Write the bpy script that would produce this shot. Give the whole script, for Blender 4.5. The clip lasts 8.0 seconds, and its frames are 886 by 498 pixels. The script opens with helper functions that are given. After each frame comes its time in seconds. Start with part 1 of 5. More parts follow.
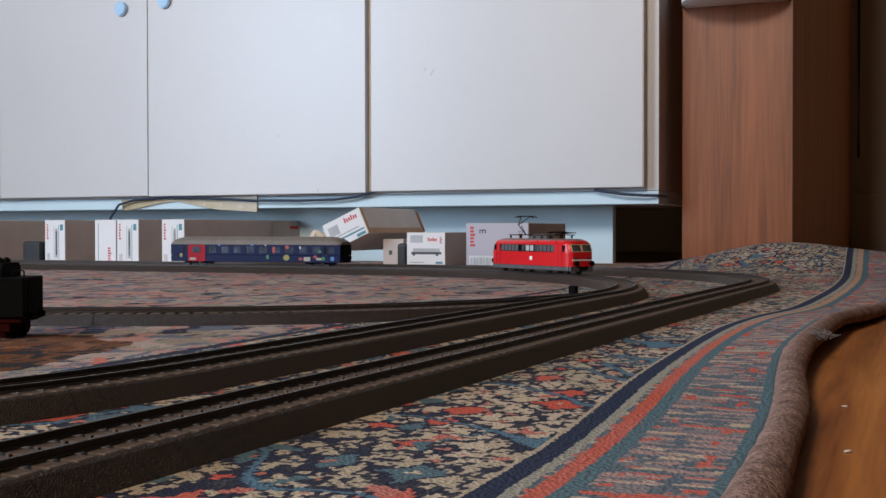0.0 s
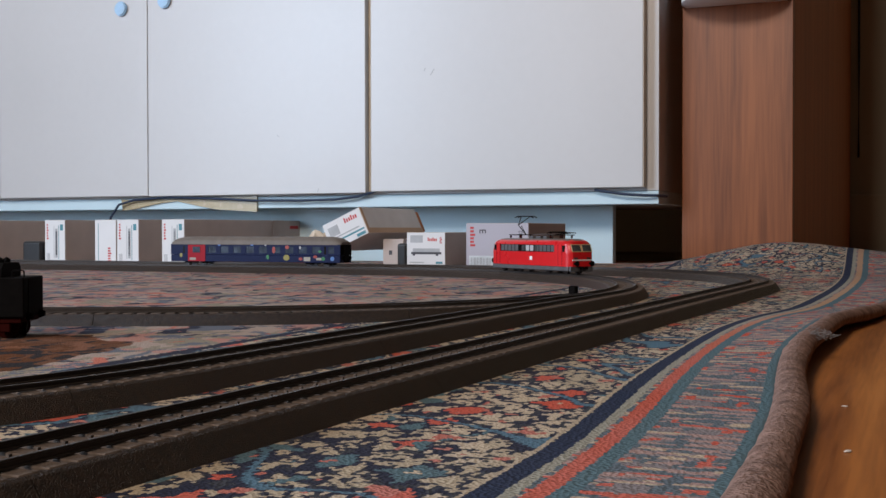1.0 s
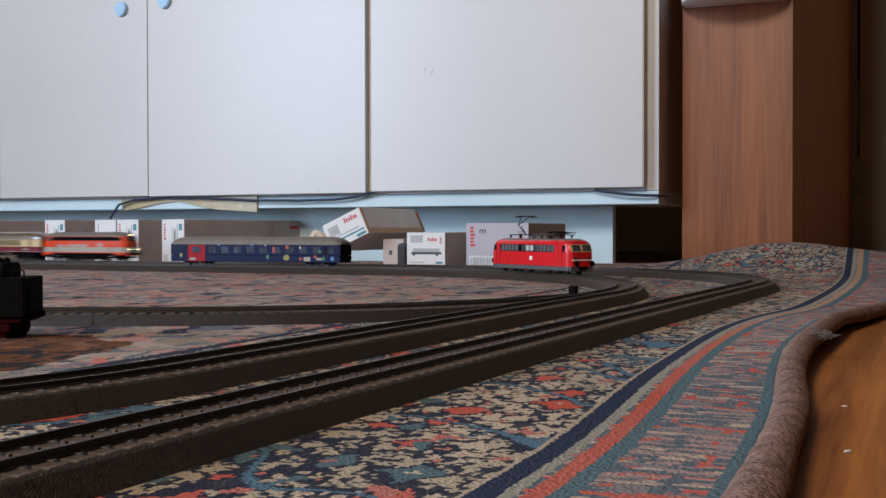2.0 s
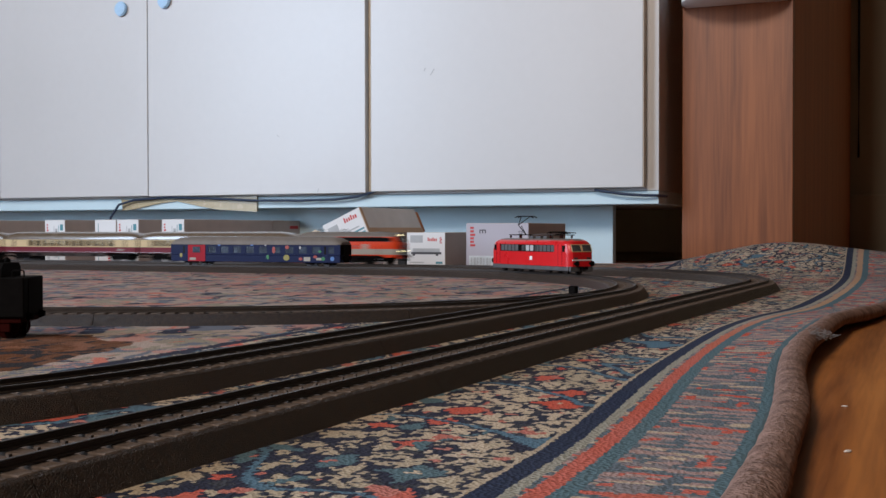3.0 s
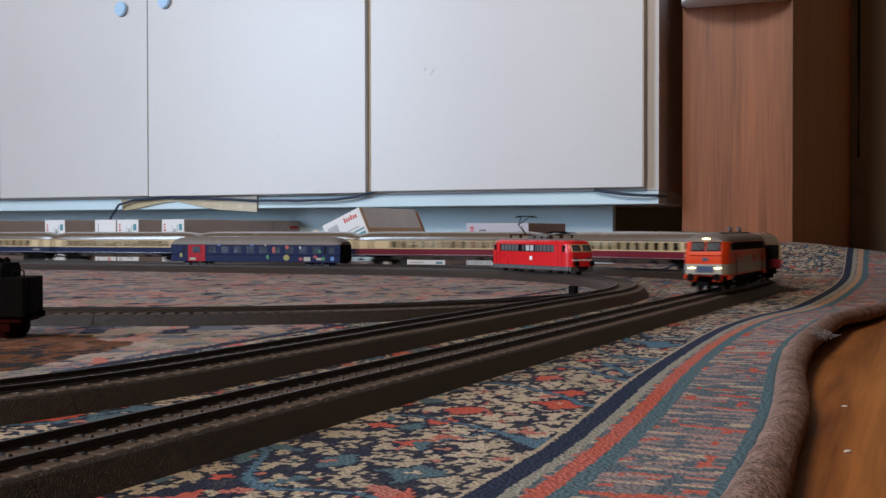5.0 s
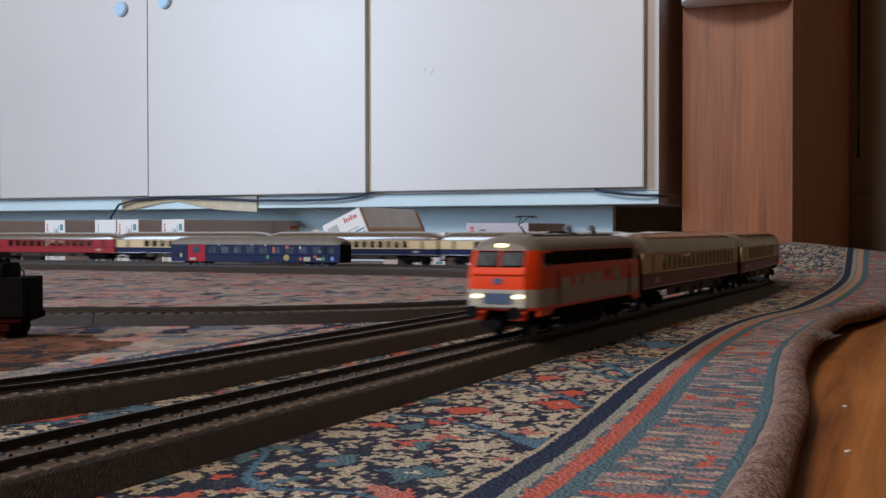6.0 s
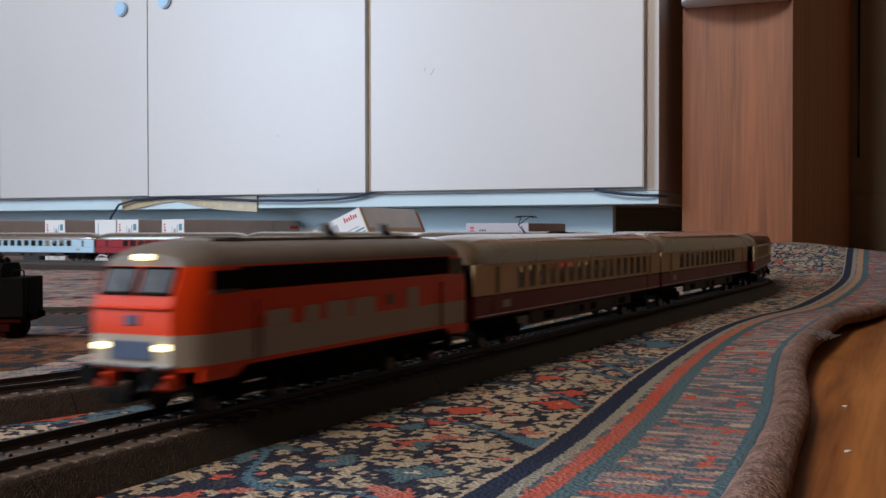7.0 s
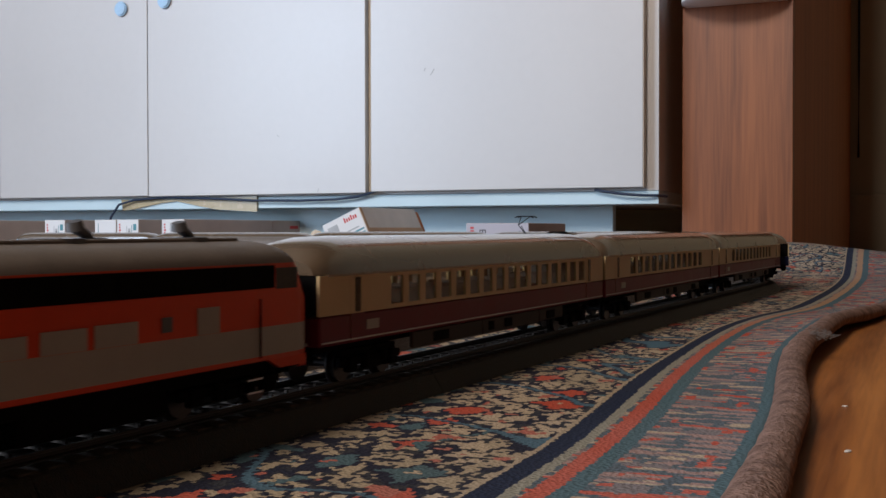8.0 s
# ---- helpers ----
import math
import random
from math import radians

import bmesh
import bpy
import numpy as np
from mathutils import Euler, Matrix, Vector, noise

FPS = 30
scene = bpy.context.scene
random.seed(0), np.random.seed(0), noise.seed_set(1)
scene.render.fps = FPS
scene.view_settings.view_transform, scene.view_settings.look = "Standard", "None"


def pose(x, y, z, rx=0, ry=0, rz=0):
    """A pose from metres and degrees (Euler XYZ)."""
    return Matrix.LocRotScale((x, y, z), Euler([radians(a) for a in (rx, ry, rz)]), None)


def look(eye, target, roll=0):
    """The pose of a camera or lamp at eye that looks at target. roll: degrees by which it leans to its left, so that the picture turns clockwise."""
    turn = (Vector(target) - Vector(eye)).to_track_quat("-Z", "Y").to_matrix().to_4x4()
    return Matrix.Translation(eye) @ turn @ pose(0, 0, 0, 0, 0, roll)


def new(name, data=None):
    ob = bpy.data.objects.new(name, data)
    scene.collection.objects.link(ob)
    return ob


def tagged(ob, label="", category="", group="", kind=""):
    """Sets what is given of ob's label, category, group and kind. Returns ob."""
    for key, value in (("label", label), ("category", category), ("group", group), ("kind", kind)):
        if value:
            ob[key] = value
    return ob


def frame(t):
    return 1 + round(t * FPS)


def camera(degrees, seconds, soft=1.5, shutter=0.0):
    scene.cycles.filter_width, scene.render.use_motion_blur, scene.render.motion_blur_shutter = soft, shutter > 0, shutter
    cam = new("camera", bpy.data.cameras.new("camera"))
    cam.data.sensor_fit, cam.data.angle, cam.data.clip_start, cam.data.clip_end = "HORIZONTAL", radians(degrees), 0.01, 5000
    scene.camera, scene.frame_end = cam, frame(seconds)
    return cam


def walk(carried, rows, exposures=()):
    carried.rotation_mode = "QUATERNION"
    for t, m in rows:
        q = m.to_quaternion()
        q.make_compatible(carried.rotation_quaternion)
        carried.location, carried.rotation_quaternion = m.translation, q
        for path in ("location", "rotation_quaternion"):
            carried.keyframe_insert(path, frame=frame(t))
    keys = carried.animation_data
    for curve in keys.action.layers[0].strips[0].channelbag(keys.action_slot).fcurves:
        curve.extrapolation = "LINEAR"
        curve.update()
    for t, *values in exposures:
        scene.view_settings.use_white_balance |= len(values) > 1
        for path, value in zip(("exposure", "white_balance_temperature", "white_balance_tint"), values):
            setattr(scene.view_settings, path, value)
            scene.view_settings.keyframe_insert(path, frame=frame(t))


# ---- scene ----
# The camera stands still, just above the carpet.
EYE_Z = 0.0579
cam = camera(42.89, 8.0, soft=1.5, shutter=0.8)
STILL = pose(0, 0, EYE_Z, 90 - 0.949, 0, 0) @ pose(0, 0, 0, 0, 0, -0.08)
walk(cam, [(0.0, STILL), (8.0, STILL)], exposures=[(0.0, 0.0), (8.0, 0.0)])

# ---------------------------------------------------------------- world and light
world = bpy.data.worlds.new("daylight")
scene.world = world
world.use_nodes = True
wn = world.node_tree.nodes
sky = wn.new("ShaderNodeTexSky")
sky.sky_type = "NISHITA"
sky.sun_disc = False
sky.sun_elevation, sky.sun_rotation = radians(40), radians(200)
wn["Background"].inputs["Strength"].default_value = 0.06
world.node_tree.links.new(sky.outputs["Color"], wn["Background"].inputs["Color"])

# room axes: the cabinet front and the back track run along EX, EY points to the cabinet
EX, EY = Vector((0.9134, -0.407, 0)), Vector((0.407, 0.9134, 0))
ROOM = Matrix(((EX.x, EY.x, 0, 0), (EX.y, EY.y, 0, 0), (0, 0, 1, 0), (0, 0, 0, 1)))


def at(a, b, z=0.0):
    return ROOM @ Vector((a, b, z))


def area_lamp(name, eye, target, sx, sy, power, color):
    lamp = bpy.data.lights.new(name, "AREA")
    lamp.shape, lamp.size, lamp.size_y, lamp.energy, lamp.color = "RECTANGLE", sx, sy, power, color
    ob = new(name, lamp)
    ob.matrix_world = look(eye, target)
    return ob


# daylight that comes in through the two windows of the room
area_lamp("glass_door_light", at(-2.56, -0.75, 0.98), at(-0.3, 0.8, 0.2), 1.3, 1.75, 82, (0.64, 0.79, 1.0))
area_lamp("high_window_light", at(-0.70, -1.93, 1.98), at(-0.70, 1.8, 0.3), 0.68, 0.70, 66, (1.0, 0.86, 0.75))

# ---------------------------------------------------------------- materials


def nodes_of(name):
    m = bpy.data.materials.new(name)
    m.use_nodes = True
    nt = m.node_tree
    return m, nt, nt.nodes["Principled BSDF"]


def ramp_of(nt, stops, mode="LINEAR"):
    r = nt.nodes.new("ShaderNodeValToRGB")
    r.color_ramp.interpolation = mode
    el = r.color_ramp.elements
    el[0].position, el[0].color = stops[0][0], (*stops[0][1], 1)
    el[1].position, el[1].color = stops[-1][0], (*stops[-1][1], 1)
    for pos, c in stops[1:-1]:
        e = el.new(pos)
        e.color = (*c, 1)
    return r


def noise_of(nt, scale, detail=4.0, vec=None, distort=0.0):
    n = nt.nodes.new("ShaderNodeTexNoise")
    n.inputs["Scale"].default_value = scale
    n.inputs["Detail"].default_value = detail
    n.inputs["Distortion"].default_value = distort
    if vec is not None:
        nt.links.new(vec, n.inputs["Vector"])
    return n


def bump_to(nt, bsdf, height, strength, distance):
    b = nt.nodes.new("ShaderNodeBump")
    b.inputs["Strength"].default_value = strength
    b.inputs["Distance"].default_value = distance
    nt.links.new(height, b.inputs["Height"])
    nt.links.new(b.outputs["Normal"], bsdf.inputs["Normal"])


def surface(name, color, rough=0.5, metal=0.0, vary=0.12, scale=60.0, fine=900.0, bump=0.15, depth=0.0003, coat=0.0, stretch=None, spec=0.5):
    """Paint, plastic, card or metal: one colour with stains, fine grain and slight relief."""
    m, nt, b = nodes_of(name)
    co = nt.nodes.new("ShaderNodeTexCoord")
    vec = co.outputs["Object"]
    if stretch:
        mp = nt.nodes.new("ShaderNodeMapping")
        mp.inputs["Scale"].default_value = stretch
        nt.links.new(vec, mp.inputs["Vector"])
        vec = mp.outputs["Vector"]
    n1, n2 = noise_of(nt, scale, 4, vec), noise_of(nt, fine, 2, vec)
    mixn = nt.nodes.new("ShaderNodeMath")
    mixn.operation = "MULTIPLY_ADD"
    mixn.inputs[1].default_value = 0.4
    nt.links.new(n2.outputs["Fac"], mixn.inputs[0])
    nt.links.new(n1.outputs["Fac"], mixn.inputs[2])
    lo = tuple(c * (1 - vary) for c in color)
    hi = tuple(min(1, c * (1 + vary)) for c in color)
    r = ramp_of(nt, [(0.45, lo), (0.95, hi)])
    nt.links.new(mixn.outputs[0], r.inputs["Fac"])
    nt.links.new(r.outputs["Color"], b.inputs["Base Color"])
    rr = nt.nodes.new("ShaderNodeMapRange")
    rr.inputs["To Min"].default_value, rr.inputs["To Max"].default_value = max(0.03, rough - 0.1), min(1, rough + 0.1)
    nt.links.new(n1.outputs["Fac"], rr.inputs["Value"])
    nt.links.new(rr.outputs["Result"], b.inputs["Roughness"])
    b.inputs["Metallic"].default_value = metal
    b.inputs["Coat Weight"].default_value = coat
    b.inputs["Specular IOR Level"].default_value = spec
    if bump:
        bump_to(nt, b, n2.outputs["Fac"], bump, depth)
    return m


def glowing(name, color, strength):
    m, nt, b = nodes_of(name)
    b.inputs["Base Color"].default_value = (*color, 1)
    b.inputs["Emission Color"].default_value = (*color, 1)
    b.inputs["Emission Strength"].default_value = strength
    return m


def wood(name, dark, light, ring=9.0, along=(30, 30, 1.2), rough=0.45, planks=False):
    """Timber with long grain along the object's z axis (or as stretched by along)."""
    m, nt, b = nodes_of(name)
    co = nt.nodes.new("ShaderNodeTexCoord")
    mp = nt.nodes.new("ShaderNodeMapping")
    mp.inputs["Scale"].default_value = along
    src = co.outputs["Object"]
    if planks:
        info = nt.nodes.new("ShaderNodeObjectInfo")
        add = nt.nodes.new("ShaderNodeVectorMath")
        mul = nt.nodes.new("ShaderNodeMath")
        mul.operation = "MULTIPLY"
        mul.inputs[1].default_value = 17.0
        nt.links.new(info.outputs["Random"], mul.inputs[0])
        nt.links.new(src, add.inputs[0])
        nt.links.new(mul.outputs[0], add.inputs[1])
        src = add.outputs["Vector"]
    nt.links.new(src, mp.inputs["Vector"])
    big = noise_of(nt, ring * 0.12, 3, mp.outputs["Vector"], 0.6)
    fine = noise_of(nt, ring, 6, mp.outputs["Vector"], 0.3)
    mx = nt.nodes.new("ShaderNodeMath")
    mx.operation = "MULTIPLY_ADD"
    mx.inputs[1].default_value = 0.55
    nt.links.new(fine.outputs["Fac"], mx.inputs[0])
    nt.links.new(big.outputs["Fac"], mx.inputs[2])
    mid = tuple((x + y) / 2 for x, y in zip(dark, light))
    r = ramp_of(nt, [(0.52, dark), (0.74, mid), (0.98, light)])
    nt.links.new(mx.outputs[0], r.inputs["Fac"])
    nt.links.new(r.outputs["Color"], b.inputs["Base Color"])
    b.inputs["Roughness"].default_value = rough
    bump_to(nt, b, fine.outputs["Fac"], 0.12, 0.0004)
    return m


def node_math(nt, op, a, b=None, c=None):
    n = nt.nodes.new("ShaderNodeMath")
    n.operation = op
    for k, v in enumerate((a, b, c)):
        if v is None:
            continue
        if isinstance(v, (int, float)):
            n.inputs[k].default_value = v
        else:
            nt.links.new(v, n.inputs[k])
    return n.outputs[0]


def node_mix(nt, fac, a, b):
    n = nt.nodes.new("ShaderNodeMix")
    n.data_type = "RGBA"
    nt.links.new(fac, n.inputs["Factor"])
    for sock, v in ((n.inputs["A"], a), (n.inputs["B"], b)):
        if isinstance(v, tuple):
            sock.default_value = (*v, 1)
        else:
            nt.links.new(v, sock)
    return n.outputs["Result"]


CREAM, NAVY, CORAL, TEAL, ROSE = (0.50, 0.405, 0.295), (0.024, 0.027, 0.048), (0.50, 0.105, 0.070), (0.085, 0.145, 0.170), (0.42, 0.215, 0.175)


def carpet_material():
    """Knotted wool: u runs along the carpet's edge, v inward from it, both in metres; the colours step knot by knot."""
    m, nt, b = nodes_of("carpet_wool")
    L = nt.links
    uv = nt.nodes.new("ShaderNodeUVMap")
    uv.uv_map = "weave"
    # colours change from knot to knot
    knot = nt.nodes.new("ShaderNodeVectorMath")
    knot.operation = "SNAP"
    knot.inputs[1].default_value = (0.0016, 0.0016, 1.0)
    wob = noise_of(nt, 500, 1, uv.outputs["UV"])
    wv = nt.nodes.new("ShaderNodeVectorMath")
    wv.operation = "MULTIPLY_ADD"
    wv.inputs[1].default_value = (0.0024, 0.0024, 0)
    L.new(wob.outputs["Color"], wv.inputs[0])
    L.new(uv.outputs["UV"], wv.inputs[2])
    L.new(wv.outputs["Vector"], knot.inputs[0])
    sep = nt.nodes.new("ShaderNodeSeparateXYZ")
    L.new(knot.outputs["Vector"], sep.inputs[0])
    longer = nt.nodes.new("ShaderNodeVectorMath")
    longer.operation = "MULTIPLY"
    longer.inputs[1].default_value = (0.8, 1.0, 1.0)
    L.new(knot.outputs["Vector"], longer.inputs[0])
    P = longer.outputs["Vector"]
    u, v = sep.outputs["X"], sep.outputs["Y"]

    def band(lo, hi):
        return node_math(nt, "MULTIPLY", node_math(nt, "GREATER_THAN", v, lo), node_math(nt, "LESS_THAN", v, hi))

    def blobs(scale, seed, lo, distort=1.2, detail=1.0):
        mp = nt.nodes.new("ShaderNodeMapping")
        mp.inputs["Location"].default_value = (seed, seed * 1.7, 0)
        L.new(P, mp.inputs["Vector"])
        n = noise_of(nt, scale, detail, mp.outputs["Vector"], distort)
        return node_math(nt, "GREATER_THAN", n.outputs["Fac"], lo)

    def curls(scale, seed, width, distort=1.6):
        """Winding lines: where a twisted noise crosses its middle."""
        mp = nt.nodes.new("ShaderNodeMapping")
        mp.inputs["Location"].default_value = (seed, -seed, 0)
        L.new(P, mp.inputs["Vector"])
        n = noise_of(nt, scale, 0.6, mp.outputs["Vector"], distort)
        return node_math(nt, "LESS_THAN", node_math(nt, "ABSOLUTE", node_math(nt, "SUBTRACT", n.outputs["Fac"], 0.5)), width)

    def motifs(scale, seed, metric="MANHATTAN"):
        """Scattered flowers: distance from their hearts, and a random value for each."""
        mp = nt.nodes.new("ShaderNodeMapping")
        mp.inputs["Location"].default_value = (seed, seed * 0.6, 0)
        L.new(P, mp.inputs["Vector"])
        vo = nt.nodes.new("ShaderNodeTexVoronoi")
        vo.distance = metric
        vo.inputs["Scale"].default_value = scale
        vo.inputs["Randomness"].default_value = 0.75
        L.new(mp.outputs["Vector"], vo.inputs["Vector"])
        rnd = nt.nodes.new("ShaderNodeSeparateColor")
        L.new(vo.outputs["Color"], rnd.inputs[0])
        rag = noise_of(nt, 170, 1, mp.outputs["Vector"])
        return node_math(nt, "ADD", vo.outputs["Distance"], node_math(nt, "MULTIPLY_ADD", rag.outputs["Fac"], 0.5, -0.25)), rnd

    def both(a, b):
        return node_math(nt, "MULTIPLY", a, b)

    def under(x, lim):
        return node_math(nt, "LESS_THAN", x, lim)

    # main border: cream ground, close navy and charcoal scrolls, coral and teal flowers outlined in navy
    CHAR = (0.045, 0.047, 0.058)
    col = node_mix(nt, blobs(14, 2.2, 0.52, 0.6, 2), CREAM, (0.42, 0.345, 0.245))
    col = node_mix(nt, curls(80, 3.1, 0.050, 1.0), col, NAVY)
    col = node_mix(nt, curls(105, 9.4, 0.032, 0.8), col, CHAR)
    col = node_mix(nt, blobs(110, 8.3, 0.66, 0.5), col, NAVY)
    far, rnd = motifs(43, 1.3)
    pick = node_math(nt, "GREATER_THAN", rnd.outputs[0], 0.36)
    col = node_mix(nt, both(under(far, 0.60), pick), col, NAVY)
    col = node_mix(nt, both(under(far, 0.49), pick), col, node_mix(nt, node_math(nt, "GREATER_THAN", rnd.outputs[1], 0.72), CORAL, node_mix(nt, node_math(nt, "GREATER_THAN", rnd.outputs[2], 0.5), TEAL, (0.50, 0.19, 0.14))))
    col = node_mix(nt, both(under(far, 0.14), pick), col, CREAM)
    col = node_mix(nt, blobs(85, 29.0, 0.665, 0.6), col, (0.45, 0.15, 0.115))
    col = node_mix(nt, blobs(70, 33.0, 0.68, 0.6), col, TEAL)
    col = node_mix(nt, curls(17, 21.4, 0.016, 0.5), col, NAVY)
    col = node_mix(nt, curls(17, 21.4, 0.011, 0.5), col, (0.085, 0.16, 0.22))
    # inner field: rose ground, navy streaks, warm orange
    fld = node_mix(nt, blobs(20, 31.0, 0.5, 0.9, 3), ROSE, (0.38, 0.295, 0.245))
    fld = node_mix(nt, blobs(32, 35.0, 0.55, 1.2, 2), fld, (0.26, 0.22, 0.165))
    fld = node_mix(nt, blobs(26, 37.0, 0.59, 1.6, 2), fld, NAVY)
    fld = node_mix(nt, blobs(44, 41.0, 0.57, 1.4, 3), fld, (0.13, 0.14, 0.17))
    fld = node_mix(nt, blobs(30, 47.0, 0.66, 1.2, 2), fld, (0.50, 0.14, 0.09))
    # orange-brown medallion in the field, its dyes darkened for the shade by the tender
    du, dv = node_math(nt, "SUBTRACT", u, 0.40), node_math(nt, "SUBTRACT", v, 0.405)
    rad = node_math(nt, "SQRT", node_math(nt, "ADD", node_math(nt, "MULTIPLY", du, du), node_math(nt, "MULTIPLY", dv, dv)))
    wav = noise_of(nt, 22, 2, P)
    med = node_math(nt, "LESS_THAN", node_math(nt, "ADD", rad, node_math(nt, "MULTIPLY", wav.outputs["Fac"], 0.07)), 0.135)
    medc = node_mix(nt, blobs(34, 71.0, 0.50, 1.5, 2), (0.110, 0.038, 0.011), (0.018, 0.015, 0.016))
    medc = node_mix(nt, curls(30, 75.0, 0.035, 1.2), medc, (0.15, 0.062, 0.030))
    medc = node_mix(nt, blobs(34, 77.0, 0.62, 1.2, 2), medc, (0.20, 0.085, 0.045))
    fld = node_mix(nt, med, fld, medc)
    col = node_mix(nt, node_math(nt, "GREATER_THAN", v, 0.285), col, fld)
    # navy and pale guard stripes where border and field meet
    col = node_mix(nt, band(0.276, 0.284), col, NAVY)
    # outer guard: grey-teal ground with rows of short bars that lie across it
    across = nt.nodes.new("ShaderNodeVectorMath")
    across.operation = "MULTIPLY"
    across.inputs[1].default_value = (1.0, 0.22, 1.0)
    L.new(knot.outputs["Vector"], across.inputs[0])

    def dashes(scale, seed, lo):
        mp = nt.nodes.new("ShaderNodeMapping")
        mp.inputs["Location"].default_value = (seed, seed * 1.3, 0)
        L.new(across.outputs["Vector"], mp.inputs["Vector"])
        n = noise_of(nt, scale, 1.5, mp.outputs["Vector"], 0.25)
        return node_math(nt, "GREATER_THAN", n.outputs["Fac"], lo)

    row = node_math(nt, "GREATER_THAN", node_math(nt, "FRACT", node_math(nt, "MULTIPLY_ADD", noise_of(nt, 70, 1, P).outputs["Fac"], 1.6, node_math(nt, "MULTIPLY", u, 130.0))), 0.45)
    grd = node_mix(nt, blobs(60, 57.0, 0.5, 0.8, 2), (0.105, 0.135, 0.155), (0.21, 0.185, 0.19))
    grd = node_mix(nt, both(row, dashes(140, 51.0, 0.45)), grd, (0.36, 0.24, 0.215))
    grd = node_mix(nt, both(row, dashes(150, 63.0, 0.55)), grd, (0.46, 0.36, 0.26))
    grd = node_mix(nt, both(row, dashes(120, 66.0, 0.585)), grd, CORAL)
    grd = node_mix(nt, blobs(120, 73.0, 0.60, 0.5), grd, (0.10, 0.13, 0.155))
    grd = node_mix(nt, both(blobs(95, 83.0, 0.60, 0.4, 1), node_math(nt, "ADD", band(0.008, 0.012), band(0.0255, 0.029))), grd, CORAL)
    col = node_mix(nt, band(-0.01, 0.0525), col, grd)
    fade = nt.nodes.new("ShaderNodeMapRange")
    fade.inputs["From Min"].default_value, fade.inputs["From Max"].default_value = 0.50, 0.85
    L.new(u, fade.inputs["Value"])
    red_or_tan = node_mix(nt, fade.outputs["Result"], (0.48, 0.11, 0.075), (0.44, 0.27, 0.17))
    for lo, hi, c in ((0.0, 0.0014, (0.40, 0.17, 0.11)), (0.0014, 0.006, TEAL), (0.0300, 0.0345, TEAL), (0.0345, 0.0400, red_or_tan), (0.0400, 0.0445, (0.30, 0.29, 0.235)), (0.0442, 0.0497, (0.022, 0.031, 0.062)), (0.0497, 0.0525, (0.42, 0.34, 0.245))):
        col = node_mix(nt, band(lo, hi), col, c)
    # dye that varies from batch to batch, worn tips
    n1 = noise_of(nt, 9, 4, uv.outputs["UV"])
    n2 = noise_of(nt, 1400, 2, uv.outputs["UV"])
    hsv = nt.nodes.new("ShaderNodeHueSaturation")
    L.new(node_math(nt, "MULTIPLY_ADD", n1.outputs["Fac"], 0.5, 0.75), hsv.inputs["Saturation"])
    L.new(node_math(nt, "MULTIPLY_ADD", n2.outputs["Fac"], 0.9, 0.55), hsv.inputs["Value"])
    L.new(col, hsv.inputs["Color"])
    L.new(hsv.outputs["Color"], b.inputs["Base Color"])
    b.inputs["Roughness"].default_value = 0.95
    b.inputs["Specular IOR Level"].default_value = 0.2
    vor = nt.nodes.new("ShaderNodeTexVoronoi")
    vor.inputs["Scale"].default_value = 850
    L.new(uv.outputs["UV"], vor.inputs["Vector"])
    bump_to(nt, b, vor.outputs["Distance"], 0.6, 0.0009)
    return m


M_CARPET = carpet_material()
M_BINDING = surface("wool_binding", (0.235, 0.150, 0.122), 0.95, vary=0.45, scale=160, fine=700, bump=1.0, depth=0.0014, spec=0.05)
M_WHITE = surface("white_lacquer", (0.63, 0.635, 0.64), 0.34, vary=0.025, scale=3, fine=60, bump=0.06, depth=0.0008)
M_EDGE = surface("white_edge_band", (0.55, 0.47, 0.36), 0.5, vary=0.1)
M_PLINTH = surface("pale_blue_painted_board", (0.60, 0.78, 0.86), 0.6, vary=0.06, scale=6)
M_LABEL = surface("pale_label", (0.62, 0.66, 0.68), 0.6)
M_BEECH = wood("beech_veneer", (0.130, 0.034, 0.0085), (0.31, 0.098, 0.030), 7.0, (32, 32, 1.3), 0.45)
# red-brown wood, tone lifted for fill light missing on the chest's side
M_REDBROWN = wood("red_brown_wood", (0.30, 0.088, 0.018), (0.46, 0.150, 0.036), 7.0, (30, 30, 1.3), 0.6)
M_FLOOR = wood("oak_floor", (0.20, 0.060, 0.011), (0.50, 0.185, 0.043), 10.0, (55, 2.4, 55), 0.42, planks=True)
M_WALL = surface("grey_green_wall_paint", (0.40, 0.375, 0.28), 0.9, vary=0.06, scale=4, fine=300)
# walls and ceiling out of view, kept dark to cut bounced light
M_WALLW = surface("dark_unseen_wall", (0.11, 0.07, 0.045), 0.9, vary=0.04, scale=3, fine=300)
M_BLACK = surface("black_plastic", (0.012, 0.012, 0.013), 0.5, vary=0.2)
M_BALLAST = surface("ballast_brown", (0.030, 0.0175, 0.0105), 0.50, vary=0.6, scale=500, fine=2200, bump=1.0, depth=0.0010, spec=0.42)
# near-black that paints the shade into the gaps between sleepers
M_GAPSHADE = surface("gap_shade", (0.008, 0.006, 0.005), 0.9, vary=0.3, scale=400, spec=0.02)
M_TIE = surface("sleeper_brown", (0.110, 0.084, 0.068), 0.8, vary=0.4, scale=300, fine=2000, bump=0.4, spec=0.2)
M_RAIL = surface("blackened_nickel_rail", (0.050, 0.039, 0.033), 0.48, metal=0.4, vary=0.2, scale=200, fine=2500, bump=0.1)
M_STEEL = surface("bright_steel", (0.5, 0.5, 0.5), 0.3, metal=1.0, vary=0.1)


